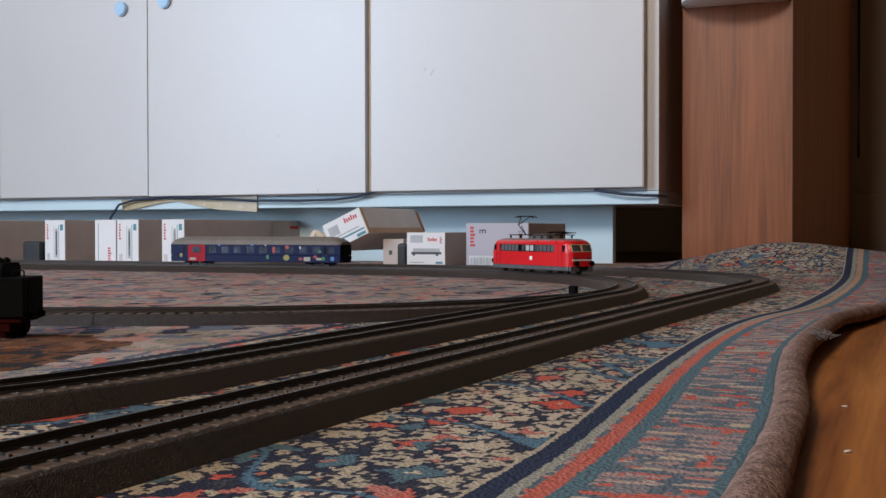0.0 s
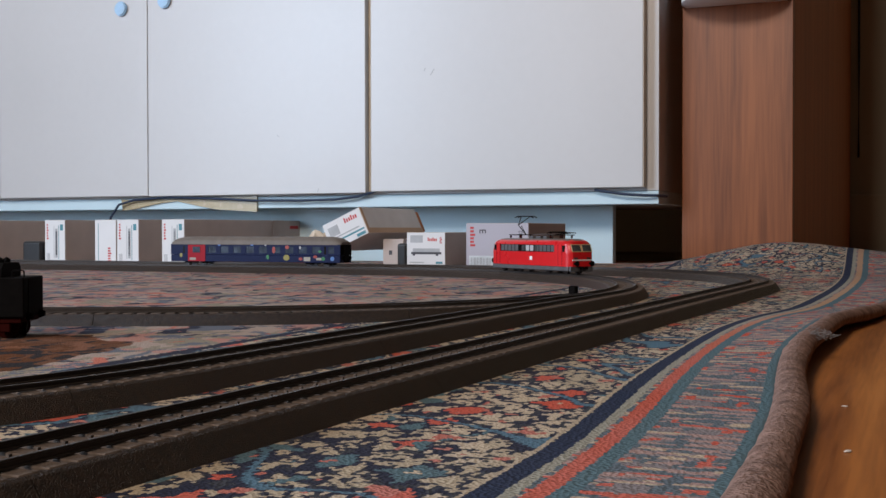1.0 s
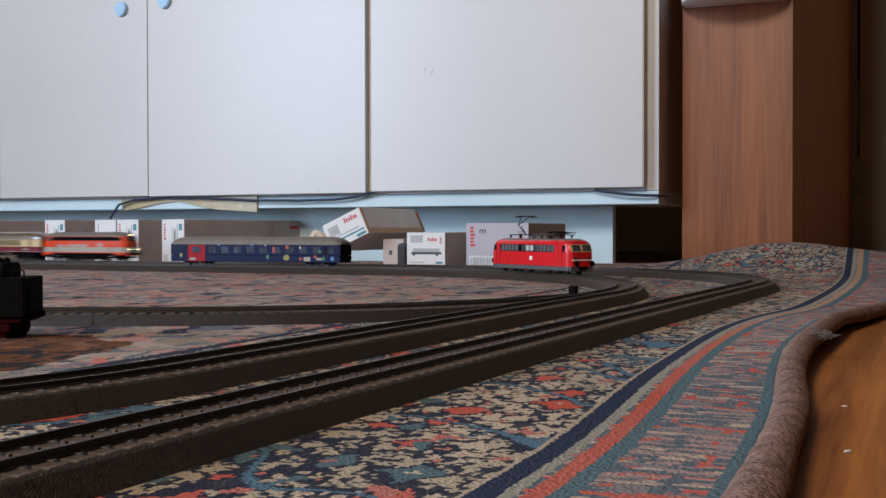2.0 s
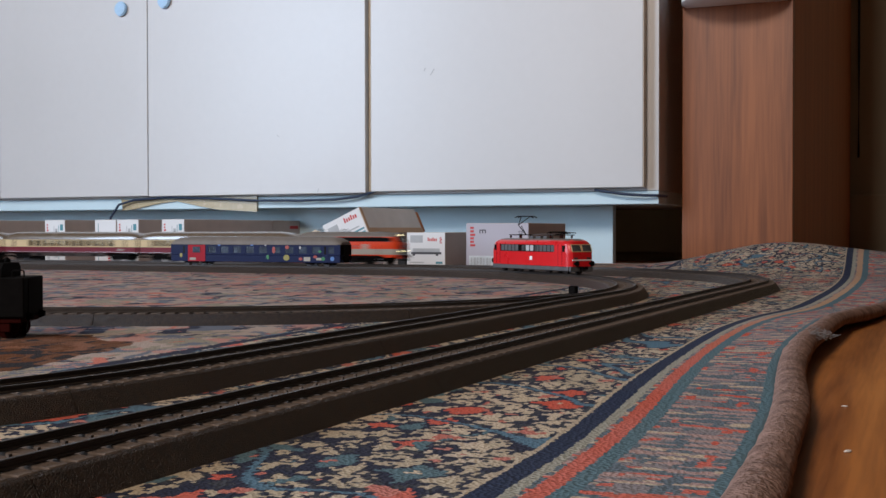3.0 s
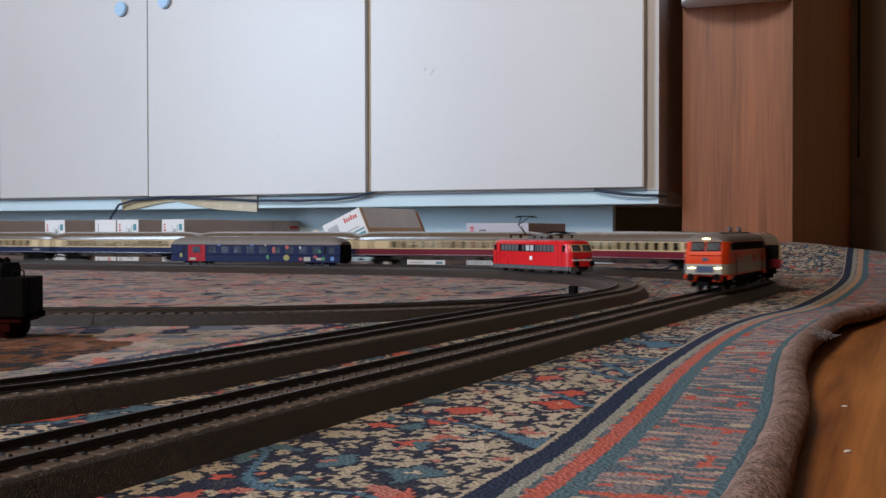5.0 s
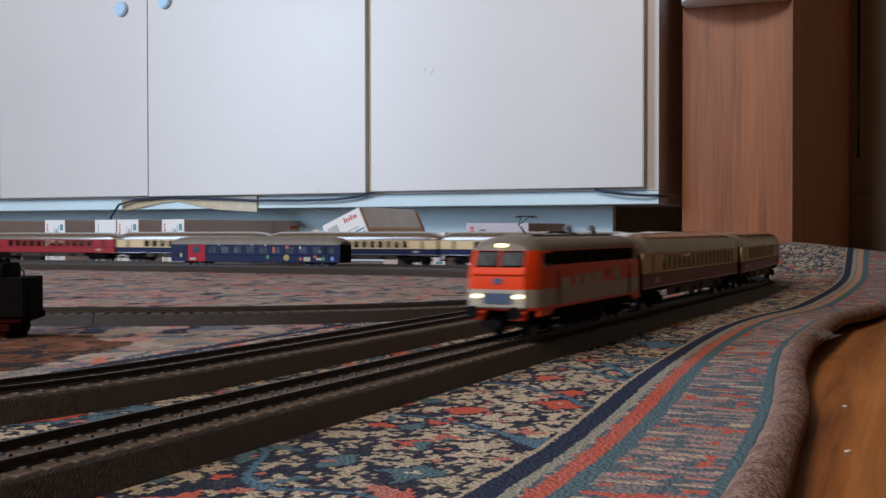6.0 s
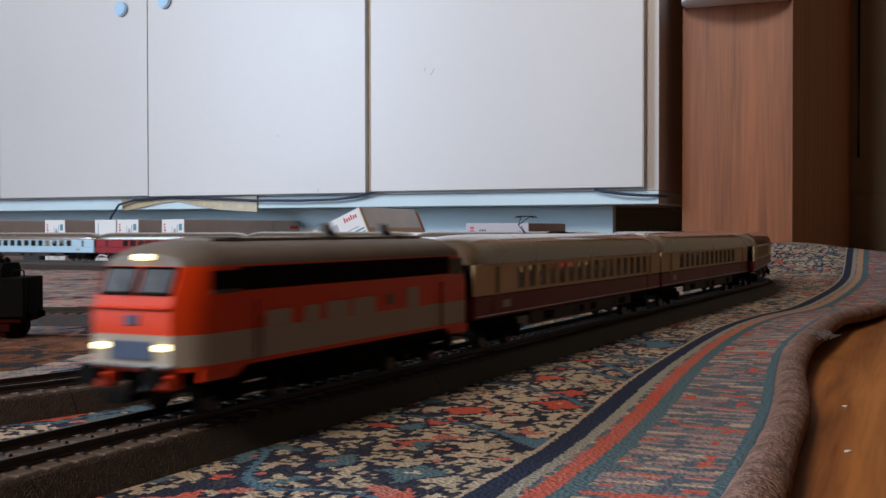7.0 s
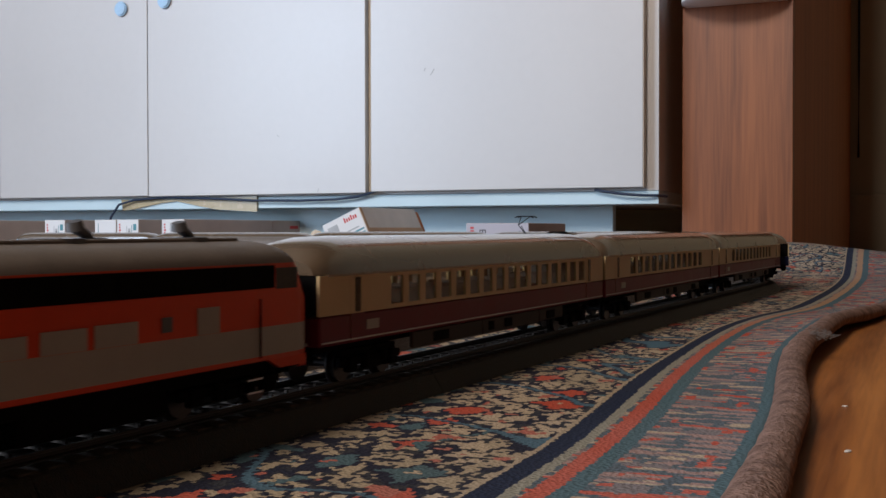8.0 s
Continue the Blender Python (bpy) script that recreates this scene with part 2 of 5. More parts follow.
def clear_pane(name, tint, gloss):
    m, nt, b = nodes_of(name)
    out = nt.nodes["Material Output"]
    tr, gl, mx = nt.nodes.new("ShaderNodeBsdfTransparent"), nt.nodes.new("ShaderNodeBsdfGlossy"), nt.nodes.new("ShaderNodeMixShader")
    tr.inputs["Color"].default_value = (*tint, 1)
    gl.inputs["Roughness"].default_value = 0.08
    mx.inputs["Fac"].default_value = gloss
    nt.links.new(tr.outputs[0], mx.inputs[1])
    nt.links.new(gl.outputs[0], mx.inputs[2])
    nt.links.new(mx.outputs[0], out.inputs["Surface"])
    nt.nodes.remove(b)
    return m


M_PANE = clear_pane("clear_window_pane", (0.80, 0.78, 0.72), 0.07)
M_CARD_W = surface("white_card", (0.74, 0.74, 0.74), 0.6, vary=0.03, scale=20)
M_CARD_B = surface("brown_card", (0.52, 0.44, 0.40), 0.75, vary=0.08, scale=25)
# lavender-grey tint stands in for the shade on the tall box's end
M_CARD_L = surface("shade_tinted_card", (0.46, 0.44, 0.50), 0.6, vary=0.04, scale=20)
M_CARD_P = surface("pale_grey_card", (0.60, 0.56, 0.53), 0.5, vary=0.12, scale=22)
M_CARD_T = surface("tan_card", (0.50, 0.33, 0.21), 0.75, vary=0.08, scale=25)
M_TISSUE = surface("cream_tissue", (0.62, 0.52, 0.40), 0.85, vary=0.08, scale=40)
M_TAPE = surface("parcel_tape", (0.46, 0.39, 0.25), 0.25, vary=0.1)
M_PRINT_R = surface("red_print", (0.55, 0.05, 0.05), 0.6)
M_PRINT_K = surface("dark_print", (0.06, 0.06, 0.07), 0.6)
M_PRINT_G = surface("grey_print", (0.42, 0.43, 0.44), 0.6)
M_PRINT_T = surface("teal_print", (0.07, 0.25, 0.30), 0.6)
M_CABLE = surface("blue_cable_sheath", (0.018, 0.035, 0.075), 0.5)
M_SKYBLUE = surface("pale_blue_plastic", (0.40, 0.62, 0.84), 0.5)
M_LINT = surface("grey_lint", (0.17, 0.15, 0.14), 0.95)

# ---------------------------------------------------------------- mesh helpers


def part(name, bm, material, parent=None, label="", smooth=False):
    """Link a bmesh as one mesh object, under parent if there is one."""
    me = bpy.data.meshes.new(name)
    bm.normal_update()
    bm.to_mesh(me)
    bm.free()
    for mt in (material if isinstance(material, (list, tuple)) else [material]):
        me.materials.append(mt)
    if smooth:
        for f in me.polygons:
            f.use_smooth = True
        me.set_sharp_from_angle(angle=radians(35))
    ob = new(name, me)
    if parent is not None:
        ob.parent = parent
    if label:
        ob["label"] = label
    return ob


def thing(name, label, category, group="", kind=""):
    return tagged(new(name), label, category, group, kind)


def box(bm, x0, x1, y0, y1, z0, z1, bevel=0.0, seg=2, m=None):
    lo, hi = Vector((min(x0, x1), min(y0, y1), min(z0, z1))), Vector((max(x0, x1), max(y0, y1), max(z0, z1)))
    mat = Matrix.Translation((lo + hi) / 2) @ Matrix.Diagonal((*(hi - lo), 1))
    r = bmesh.ops.create_cube(bm, size=1, matrix=(m @ mat) if m else mat)
    if bevel:
        es = list({e for vt in r["verts"] for e in vt.link_edges})
        bmesh.ops.bevel(bm, geom=es, offset=bevel, segments=seg, affect="EDGES", profile=0.5)
    return bm


def boxed(*args, **kw):
    return box(bmesh.new(), *args, **kw)


def cyl(bm, centre, axis, radius, length, seg=16, radius2=None):
    q = Vector((0, 0, 1)).rotation_difference(Vector(axis)).to_matrix().to_4x4()
    bmesh.ops.create_cone(bm, cap_ends=True, segments=seg, radius1=radius, radius2=radius if radius2 is None else radius2, depth=length,
                          matrix=Matrix.Translation(centre) @ q)
    return bm


def loft(bm, rings, close=False, caps=True):
    """Join rings of equal length into a skin."""
    vs = [[bm.verts.new(c) for c in ring] for ring in rings]
    k = len(vs[0])
    for a, b in zip(vs, vs[1:] + (vs[:1] if close else [])):
        for i in range(k):
            bm.faces.new((a[i], a[(i + 1) % k], b[(i + 1) % k], b[i]))
    if caps and not close:
        bm.faces.new(vs[0][::-1])
        bm.faces.new(vs[-1])
    bmesh.ops.recalc_face_normals(bm, faces=bm.faces)
    return bm


def tube(bm, pts, radius, seg=8):
    pts = [Vector(q) for q in pts]
    rings = []
    for i, q in enumerate(pts):
        d = (pts[min(i + 1, len(pts) - 1)] - pts[max(i - 1, 0)]).normalized()
        side = d.cross(Vector((0, 0, 1)))
        side = side.normalized() if side.length > 1e-4 else Vector((1, 0, 0))
        up = side.cross(d)
        rings.append([q + (side * math.cos(t) + up * math.sin(t)) * radius for t in [2 * math.pi * j / seg for j in range(seg)]])
    return loft(bm, rings)

# ---------------------------------------------------------------- the lines of the tracks


class Line:
    """A track's centre line in plan: straights and arcs laid end to end. s grows along it."""

    def __init__(self, start, heading, pieces):
        self.pieces, self.ends = [], 0.0
        x, y, h = start[0], start[1], heading
        for length, turn in pieces:
            self.pieces.append((self.ends, length, turn, x, y, h))
            if abs(turn) < 1e-9:
                x, y = x + length * math.cos(h), y + length * math.sin(h)
            else:
                r = length / turn
                x, y = x + r * (math.sin(h + turn) - math.sin(h)), y - r * (math.cos(h + turn) - math.cos(h))
                h += turn
            self.ends += length

    def at(self, s):
        for s0, length, turn, x, y, h in self.pieces:
            if s <= s0 + length or s0 + length >= self.ends - 1e-9:
                d = s - s0
                if abs(turn) < 1e-9:
                    return x + d * math.cos(h), y + d * math.sin(h), h
                r = length / turn
                g = h + d / r
                return x + r * (math.sin(g) - math.sin(h)), y - r * (math.cos(g) - math.cos(h)), g

    def off(self, s, side, z):
        x, y, h = self.at(s)
        return Vector((x - math.sin(h) * side, y + math.cos(h) * side, z))


A_NEAR = 0.449                                  # the near straights lean by this from straight ahead
TURN = 1.6006
H_BACK = math.atan2(-0.407, 0.9134)             # heading of the train on the back straight
RAIL_Z = 0.0100
BACK_LEN = 1.2
U = Vector((math.sin(A_NEAR), math.cos(A_NEAR)))
# outer oval, in the train's direction: back straight, bend, near straight, bend out of view
OUT_Q = Vector((0.2856, 1.0391))
OUT_C = OUT_Q - Vector((math.cos(A_NEAR), -math.sin(A_NEAR))) * 0.3473
back_end = OUT_C + 0.3473 * Vector((math.cos(H_BACK + math.pi / 2), math.sin(H_BACK + math.pi / 2)))
BACK_U = Vector((math.cos(H_BACK), math.sin(H_BACK)))


def lead_in(point, radius, run):
    """Start of a line that runs straight, bends by a right angle and then meets the back straight at point."""
    h0 = H_BACK + math.pi / 2
    c = point + radius * Vector((math.sin(H_BACK), -math.cos(H_BACK)))
    return c + radius * Vector((-math.sin(h0), math.cos(h0))) - run * Vector((math.cos(h0), math.sin(h0)))


OUT_LEAD = 2.6 + 0.4375 * math.pi / 2
OUTER = Line(lead_in(back_end - BACK_U * BACK_LEN, 0.4375, 2.6), H_BACK + math.pi / 2,
             [(2.6, 0), (0.4375 * math.pi / 2, -math.pi / 2), (BACK_LEN, 0), (0.3473 * TURN, -TURN), (0.93, 0), (0.4375 * 1.1, -1.1)])
S_Q = OUT_LEAD + BACK_LEN + 0.3473 * TURN                  # where the near straight begins
# inner oval
IN_Q = Vector((0.1258, 0.8860))
IN_C = IN_Q - Vector((math.cos(A_NEAR), -math.sin(A_NEAR))) * 0.4375
in_back = IN_C + 0.4375 * Vector((math.cos(H_BACK + math.pi / 2), math.sin(H_BACK + math.pi / 2)))
IN_BACK = 1.12
IN_NEAR = 0.515
IN_LEAD = 1.4 + 0.36 * math.pi / 2
INNER = Line(lead_in(in_back - BACK_U * IN_BACK, 0.36, 1.4), H_BACK + math.pi / 2,
             [(1.4, 0), (0.36 * math.pi / 2, -math.pi / 2), (IN_BACK, 0), (0.4375 * TURN, -TURN), (IN_NEAR, 0), (0.36 * 1.3, -1.3)])
# siding that leaves the inner oval
SIDE_TURN = math.pi / 2 - A_NEAR
SIDING = Line((0.1345, 0.905), -math.pi / 2 - A_NEAR, [(0.36 * SIDE_TURN, -SIDE_TURN), (0.75, 0)])

HALFBED = [(0.0050, 0.0068), (0.0054, 0.0062), (0.0120, 0.0062), (0.0126, 0.0070), (0.0152, 0.0072), (0.0161, 0.0066), (0.0200, 0.0)]
ROADBED = [(-o, z) for o, z in reversed(HALFBED)] + HALFBED
RAIL = [(-0.0010, 0.0078), (-0.0010, 0.0082), (-0.0003, 0.0085), (-0.0003, 0.0093), (-0.00055, 0.0095), (-0.00055, 0.0100),
        (0.00055, 0.0100), (0.00055, 0.0095), (0.0003, 0.0093), (0.0003, 0.0085), (0.0010, 0.0082), (0.0010, 0.0078)]


def sweep(line, s0, s1, profile, side=0.0, step=0.02):
    n = max(1, int(math.ceil((s1 - s0) / step)))
    rings = [[line.off(s0 + (s1 - s0) * i / n, side + o, z) for o, z in profile] for i in range(n + 1)]
    return loft(bmesh.new(), rings)


def track(name, label, line, s0, s1, near0, near1):
    """Model railway track: moulded roadbed in sections, two rails, sleepers with a stud each; near0 to near1 has its sleepers as pieces."""
    root = thing(name, label, "model railway track", "model railway tracks")
    s = s0
    while s < s1 - 0.01:
        e = min(s + 0.1883, s1)
        bed = part("roadbed", sweep(line, s, e - 0.0004, ROADBED), [M_BALLAST, M_GAPSHADE], root)
        # pockets beside the rails get the painted shade
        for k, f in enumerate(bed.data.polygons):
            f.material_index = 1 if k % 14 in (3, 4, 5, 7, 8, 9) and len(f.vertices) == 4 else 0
        s = e
    for side in (-0.00825, 0.00825):
        part("rail", sweep(line, s0, s1, RAIL, side), M_RAIL, root)
    tie = boxed(-0.0029, 0.0029, -0.0148, 0.0148, 0.0035, 0.0075, bevel=0.0003, seg=1)
    shared = part("sleeper", tie, M_TIE, root)
    rest, studs = bmesh.new(), bmesh.new()
    first, k = True, 0
    s = s0 + 0.004
    while s < s1 - 0.003:
        x, y, h = line.at(s)
        m = Matrix.Translation((x, y, 0)) @ Matrix.Rotation(h, 4, "Z")
        if near0 <= s <= near1 and k < 295:
            if first:
                ob, first = shared, False
            else:
                ob = new("sleeper", shared.data)
                ob.parent = root
            ob.matrix_basis = m
            k += 1
        else:
            box(rest, -0.0029, 0.0029, -0.0148, 0.0148, 0.0035, 0.0075, m=m)
        box(studs, -0.0005, 0.0005, -0.0005, 0.0005, 0.0078, 0.0088, m=m)
        s += 0.0084
    tagged(part("sleeper_rest", rest, M_TIE, root), "brown moulded sleepers", kind="stuff")
    tagged(part("stud_rest", studs, M_TIE, root), "small dull metal contact studs", kind="stuff")
    return root


# ---------------------------------------------------------------- floor, carpet, walls
FLOOR_Z = -0.007


def build_floor():
    root = tagged(new("floor"), "worn orange-brown oak strip floor", "floor", kind="structure")
    sub = boxed(-2.62, 3.65, -2.5, 3.15, FLOOR_Z - 0.06, FLOOR_Z - 0.021)
    part("subfloor", sub, M_REDBROWN, root).matrix_basis = ROOM.copy()
    # boards run with the carpet's edge
    m = Matrix.Rotation(-CARPET_A, 4, "Z")
    long = part("plank", boxed(0, 0.0884, 0, 3.2, -0.020, 0, bevel=0.0008, seg=1), M_FLOOR, root)
    short = part("plank", boxed(0, 0.0884, 0, 0.85, -0.020, 0, bevel=0.0008, seg=1), M_FLOOR, root)
    for i in range(-2, 37):
        b = (i * 0.37) % 0.5 - 1.55
        for shared, start in ((long, b), (short, b + 3.2006)):
            ob = shared if i == -2 else new("plank", shared.data)
            ob.parent = root
            ob.matrix_basis = m @ pose(i * 0.09 - 0.05, start, FLOOR_Z)
    return root


CARPET_A = radians(22.5)         # the carpet's edge leans like this
CD = Vector((math.sin(CARPET_A), math.cos(CARPET_A)))
CN = Vector((math.cos(CARPET_A), -math.sin(CARPET_A)))
EDGE_V = -0.0395                  # where the woven edge lies across that direction


def smooth_table(x, xs, ys):
    """A smooth curve through a few values."""
    if x <= xs[0]:
        return ys[0]
    if x >= xs[-1]:
        return ys[-1]
    i = max(k for k in range(len(xs) - 1) if xs[k] <= x)
    h = xs[i + 1] - xs[i]
    t = (x - xs[i]) / h
    m = []
    for k in (i, i + 1):
        a, b = max(0, k - 1), min(len(xs) - 1, k + 1)
        m.append((ys[b] - ys[a]) / (xs[b] - xs[a]) * h)
    return (2 * t ** 3 - 3 * t * t + 1) * ys[i] + (t ** 3 - 2 * t * t + t) * m[0] + (3 * t * t - 2 * t ** 3) * ys[i + 1] + (t ** 3 - t * t) * m[1]


def edge_wave(u):
    """Sideways shift that fits the bound edge to the camera's view."""
    return smooth_table(u, (0.10, 0.235, 0.29, 0.39, 0.47, 0.53, 0.58, 0.63, 0.745, 0.795, 0.85, 0.955, 1.1, 1.3, 1.75),
                        (0.007, 0.0055, 0.0035, -0.001, -0.0085, -0.012, -0.0124, -0.0104, -0.006, 0.001, 0.010, 0.022, 0.031, 0.036, 0.030))


def stripe_wave(u):
    """Sideways shift that fits the navy stripe to the camera's view."""
    return smooth_table(u, (0.10, 0.235, 0.30, 0.42, 0.50, 0.64, 0.71, 0.78, 0.86, 0.99, 1.19, 1.45, 1.75),
                        (0.0015, 0.0007, -0.001, -0.0096, -0.0123, -0.013, -0.0103, -0.0045, 0.006, 0.0125, 0.019, 0.014, 0.006))


def side_shift(u, v):
    t = min(1.0, v / 0.045)
    return (edge_wave(u) * (1 - t) + stripe_wave(u) * t) * math.exp(-max(0.0, v - 0.045) / 0.16)


def bump_at(x, y, w, d, px, py):
    return math.exp(-(((x - px) / w) ** 2 + ((y - py) / d) ** 2))


def carpet_height(x, y, v):
    """Height of the wool at a place; the sheet is pushed up into a fold before the pedestal and lifts along its edge."""
    z = 0.0
    z += 0.036 * bump_at(x, y, 0.135, 0.15, 0.50, 1.68)
    z += 0.012 * bump_at(x, y, 0.16, 0.16, 0.66, 1.60)
    near = math.exp(-(v / 0.05) ** 2)
    u = CD.x * x + CD.y * y
    z += near * (0.0025 * math.sin(u * 11.0 + 0.6) + 0.0015)
    return z


def build_carpet():
    us = [-1.5 + 0.03 * i for i in range(45)] + [-0.15 + 0.0125 * i for i in range(int(2.12 / 0.0125))]
    vs = [0.0, 0.003, 0.007] + [0.0125 * i for i in range(1, 12)] + [0.15 + 0.03 * i for i in range(0, 84)]
    bm = bmesh.new()
    layer = bm.loops.layers.uv.new("weave")
    grid, uvs = [], {}
    for u in us:
        row = []
        for v in vs:
            w = side_shift(u, v)
            q = CD * u + CN * (EDGE_V - v + w)
            vt = bm.verts.new((q.x, q.y, carpet_height(q.x, q.y, v)))
            uvs[vt] = (u, v)
            row.append(vt)
        grid.append(row)
    for a, b in zip(grid, grid[1:]):
        for i in range(len(vs) - 1):
            f = bm.faces.new((a[i], a[i + 1], b[i + 1], b[i]))
            f.smooth = True
    for f in bm.faces:
        for lp in f.loops:
            lp[layer].uv = uvs[lp.vert]
    bmesh.ops.recalc_face_normals(bm, faces=bm.faces)
    if sum(f.normal.z for f in bm.faces) < 0:
        bmesh.ops.reverse_faces(bm, faces=bm.faces)
    carpet = part("carpet", bm, M_CARPET)
    solid = carpet.modifiers.new("thickness", "SOLIDIFY")
    solid.thickness, solid.offset = 0.006, -1
    tagged(carpet, "patterned oriental wool carpet with navy, cream and coral border", "carpet")
    # overcast binding rolled along the edge
    rings = []
    for i in range(560):
        u = -0.3 + 0.004 * i
        q = CD * u + CN * (EDGE_V + edge_wave(u) + 0.0042)
        z = carpet_height(q.x, q.y, 0.0) * 0.8 - 0.0004
        rr = 0.0053 + 0.0009 * noise.noise(Vector((u * 14, 0, 0))) + 0.0006 * noise.noise(Vector((u * 70, 3, 0))) + 0.0003 * noise.noise(Vector((u * 300, 7, 0)))
        ring = []
        for k in range(14):
            t = 2 * math.pi * k / 14
            o = CN * (math.cos(t) * rr * 1.15)
            ring.append((q.x + o.x, q.y + o.y, max(FLOOR_Z + 0.0005, z + math.sin(t) * rr * 0.9)))
        rings.append(ring)
    part("binding", loft(bmesh.new(), rings), M_BINDING, carpet, "greyish brown wool binding rolled along the edge", smooth=True)
    return carpet


def build_room():
    def wall(name, a0, a1, b0, b1, z0, z1, mat, label):
        ob = part(name, boxed(a0, a1, b0, b1, z0, z1), mat)
        ob.matrix_basis = ROOM.copy()
        return tagged(ob, label, "wall", kind="structure")
    z0, z1 = FLOOR_Z - 0.02, 2.5
    wall("wall_north", -2.72, 3.72, 3.1, 3.22, z0, z1, M_WALL, "grey-green painted wall behind the furniture")
    wall("wall_east", 3.6, 3.72, -2.5, 3.1, z0, z1, M_WALLW, "unseen side wall, darkened to cut bounced light")

    def holed(name, at_m, length, wx0, wx1, wz0, wz1, label):
        bm = bmesh.new()
        for q in ((0, wx0, z0, z1), (wx1, length, z0, z1), (wx0, wx1, z0, wz0), (wx0, wx1, wz1, z1)):
            box(bm, q[0], q[1], 0, 0.12, q[2], q[3])
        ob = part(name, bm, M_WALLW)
        ob.matrix_basis = ROOM @ at_m
        tagged(ob, label, "wall", kind="structure")
        return ob
    holed("wall_west", pose(-2.6, -2.5, 0, rz=90), 5.6, 1.05, 2.45, 0.08, 1.90, "unseen darkened wall with a glass door opening")
    holed("wall_south", pose(-2.6, -2.09, 0), 6.2, 1.54, 2.26, 1.58, 2.36, "unseen darkened wall with a high window opening")
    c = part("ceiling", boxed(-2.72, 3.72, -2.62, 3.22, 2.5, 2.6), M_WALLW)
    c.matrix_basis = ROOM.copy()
    tagged(c, "unseen ceiling, darkened to cut bounced light", "ceiling", kind="structure")
    bb = part("baseboard", boxed(-2.6, 3.6, 3.085, 3.1, FLOOR_Z, 0.15, bevel=0.006), M_WALL)
    bb.matrix_basis = ROOM.copy()
    tagged(bb, "grey-green painted skirting board", "baseboard", kind="structure")


# ---------------------------------------------------------------- cabinet and pedestal


def build_cabinet():
    root = thing("low_cabinet", "white lacquered low cabinet with flush doors on a recessed plinth", "cabinet")
    root.matrix_basis = ROOM.copy()
    R = -0.426
    bm = bmesh.new()
    box(bm, -2.5, R, 1.8175, 2.35, 0.1005, 0.122, bevel=0.001)
    part("bottom_rail", bm, M_PLINTH, root, "pale blue painted bottom rail")
    part("carcass", boxed(-2.5, R, 1.8185, 2.35, 0.1225, 1.05, bevel=0.001), M_WHITE, root)
    part("plinth", boxed(-2.45, -0.5265, 1.905, 1.925, FLOOR_Z, 0.1, bevel=0.001), M_PLINTH, root, "pale blue painted plinth board set back under the cabinet")
    for a0, a1, z in ((-1.826, -1.4395, 0.1265), (-1.4375, -0.954, 0.1255), (-0.943, -0.4475, 0.1275)):
        part("door", boxed(a0, a1, 1.7985, 1.8165, z, 1.02, bevel=0.0012), M_WHITE, root)
    part("door", boxed(-2.3, -1.828, 1.7985, 1.8165, 0.1265, 1.02, bevel=0.0012), M_WHITE, root)
    # bare edge strips beside the doors
    part("edge_strip", boxed(-0.9525, -0.9445, 1.8090, 1.8172, 0.1265, 1.02), M_EDGE, root, "unpainted brownish edge strip between doors")
    part("edge_strip", boxed(-0.4473, -0.4463, 1.7990, 1.8165, 0.1275, 1.02), M_EDGE, root, "unpainted brownish edge strip between doors")
    for a, z in ((-1.5000, 0.499), (-1.3943, 0.506)):
        k = bmesh.new()
        cyl(k, (a, 1.7945, z), (0, 1, 0), 0.0145, 0.008, 24)
        bmesh.ops.bevel(k, geom=k.edges[:], offset=0.002, segments=2, affect="EDGES")
        part("knob", k, M_SKYBLUE, root, "pale blue round plastic knob", smooth=True)
    # scuffs on the doors
    for a, z, l, t in ((-0.8217, 0.3345, 0.014, 55), (-0.836, 0.340, 0.006, 60), (-1.1376, 0.2343, 0.006, -40), (-1.052, 0.1315, 0.007, 70)):
        sc = boxed(-l / 2, l / 2, -0.0002, 0.0001, -0.0006, 0.0006)
        part("scuff", sc, M_PRINT_G, root, "grey scuff mark").matrix_basis = pose(a, 1.7984, z) @ pose(0, 0, 0, 0, -t, 0)
    return root


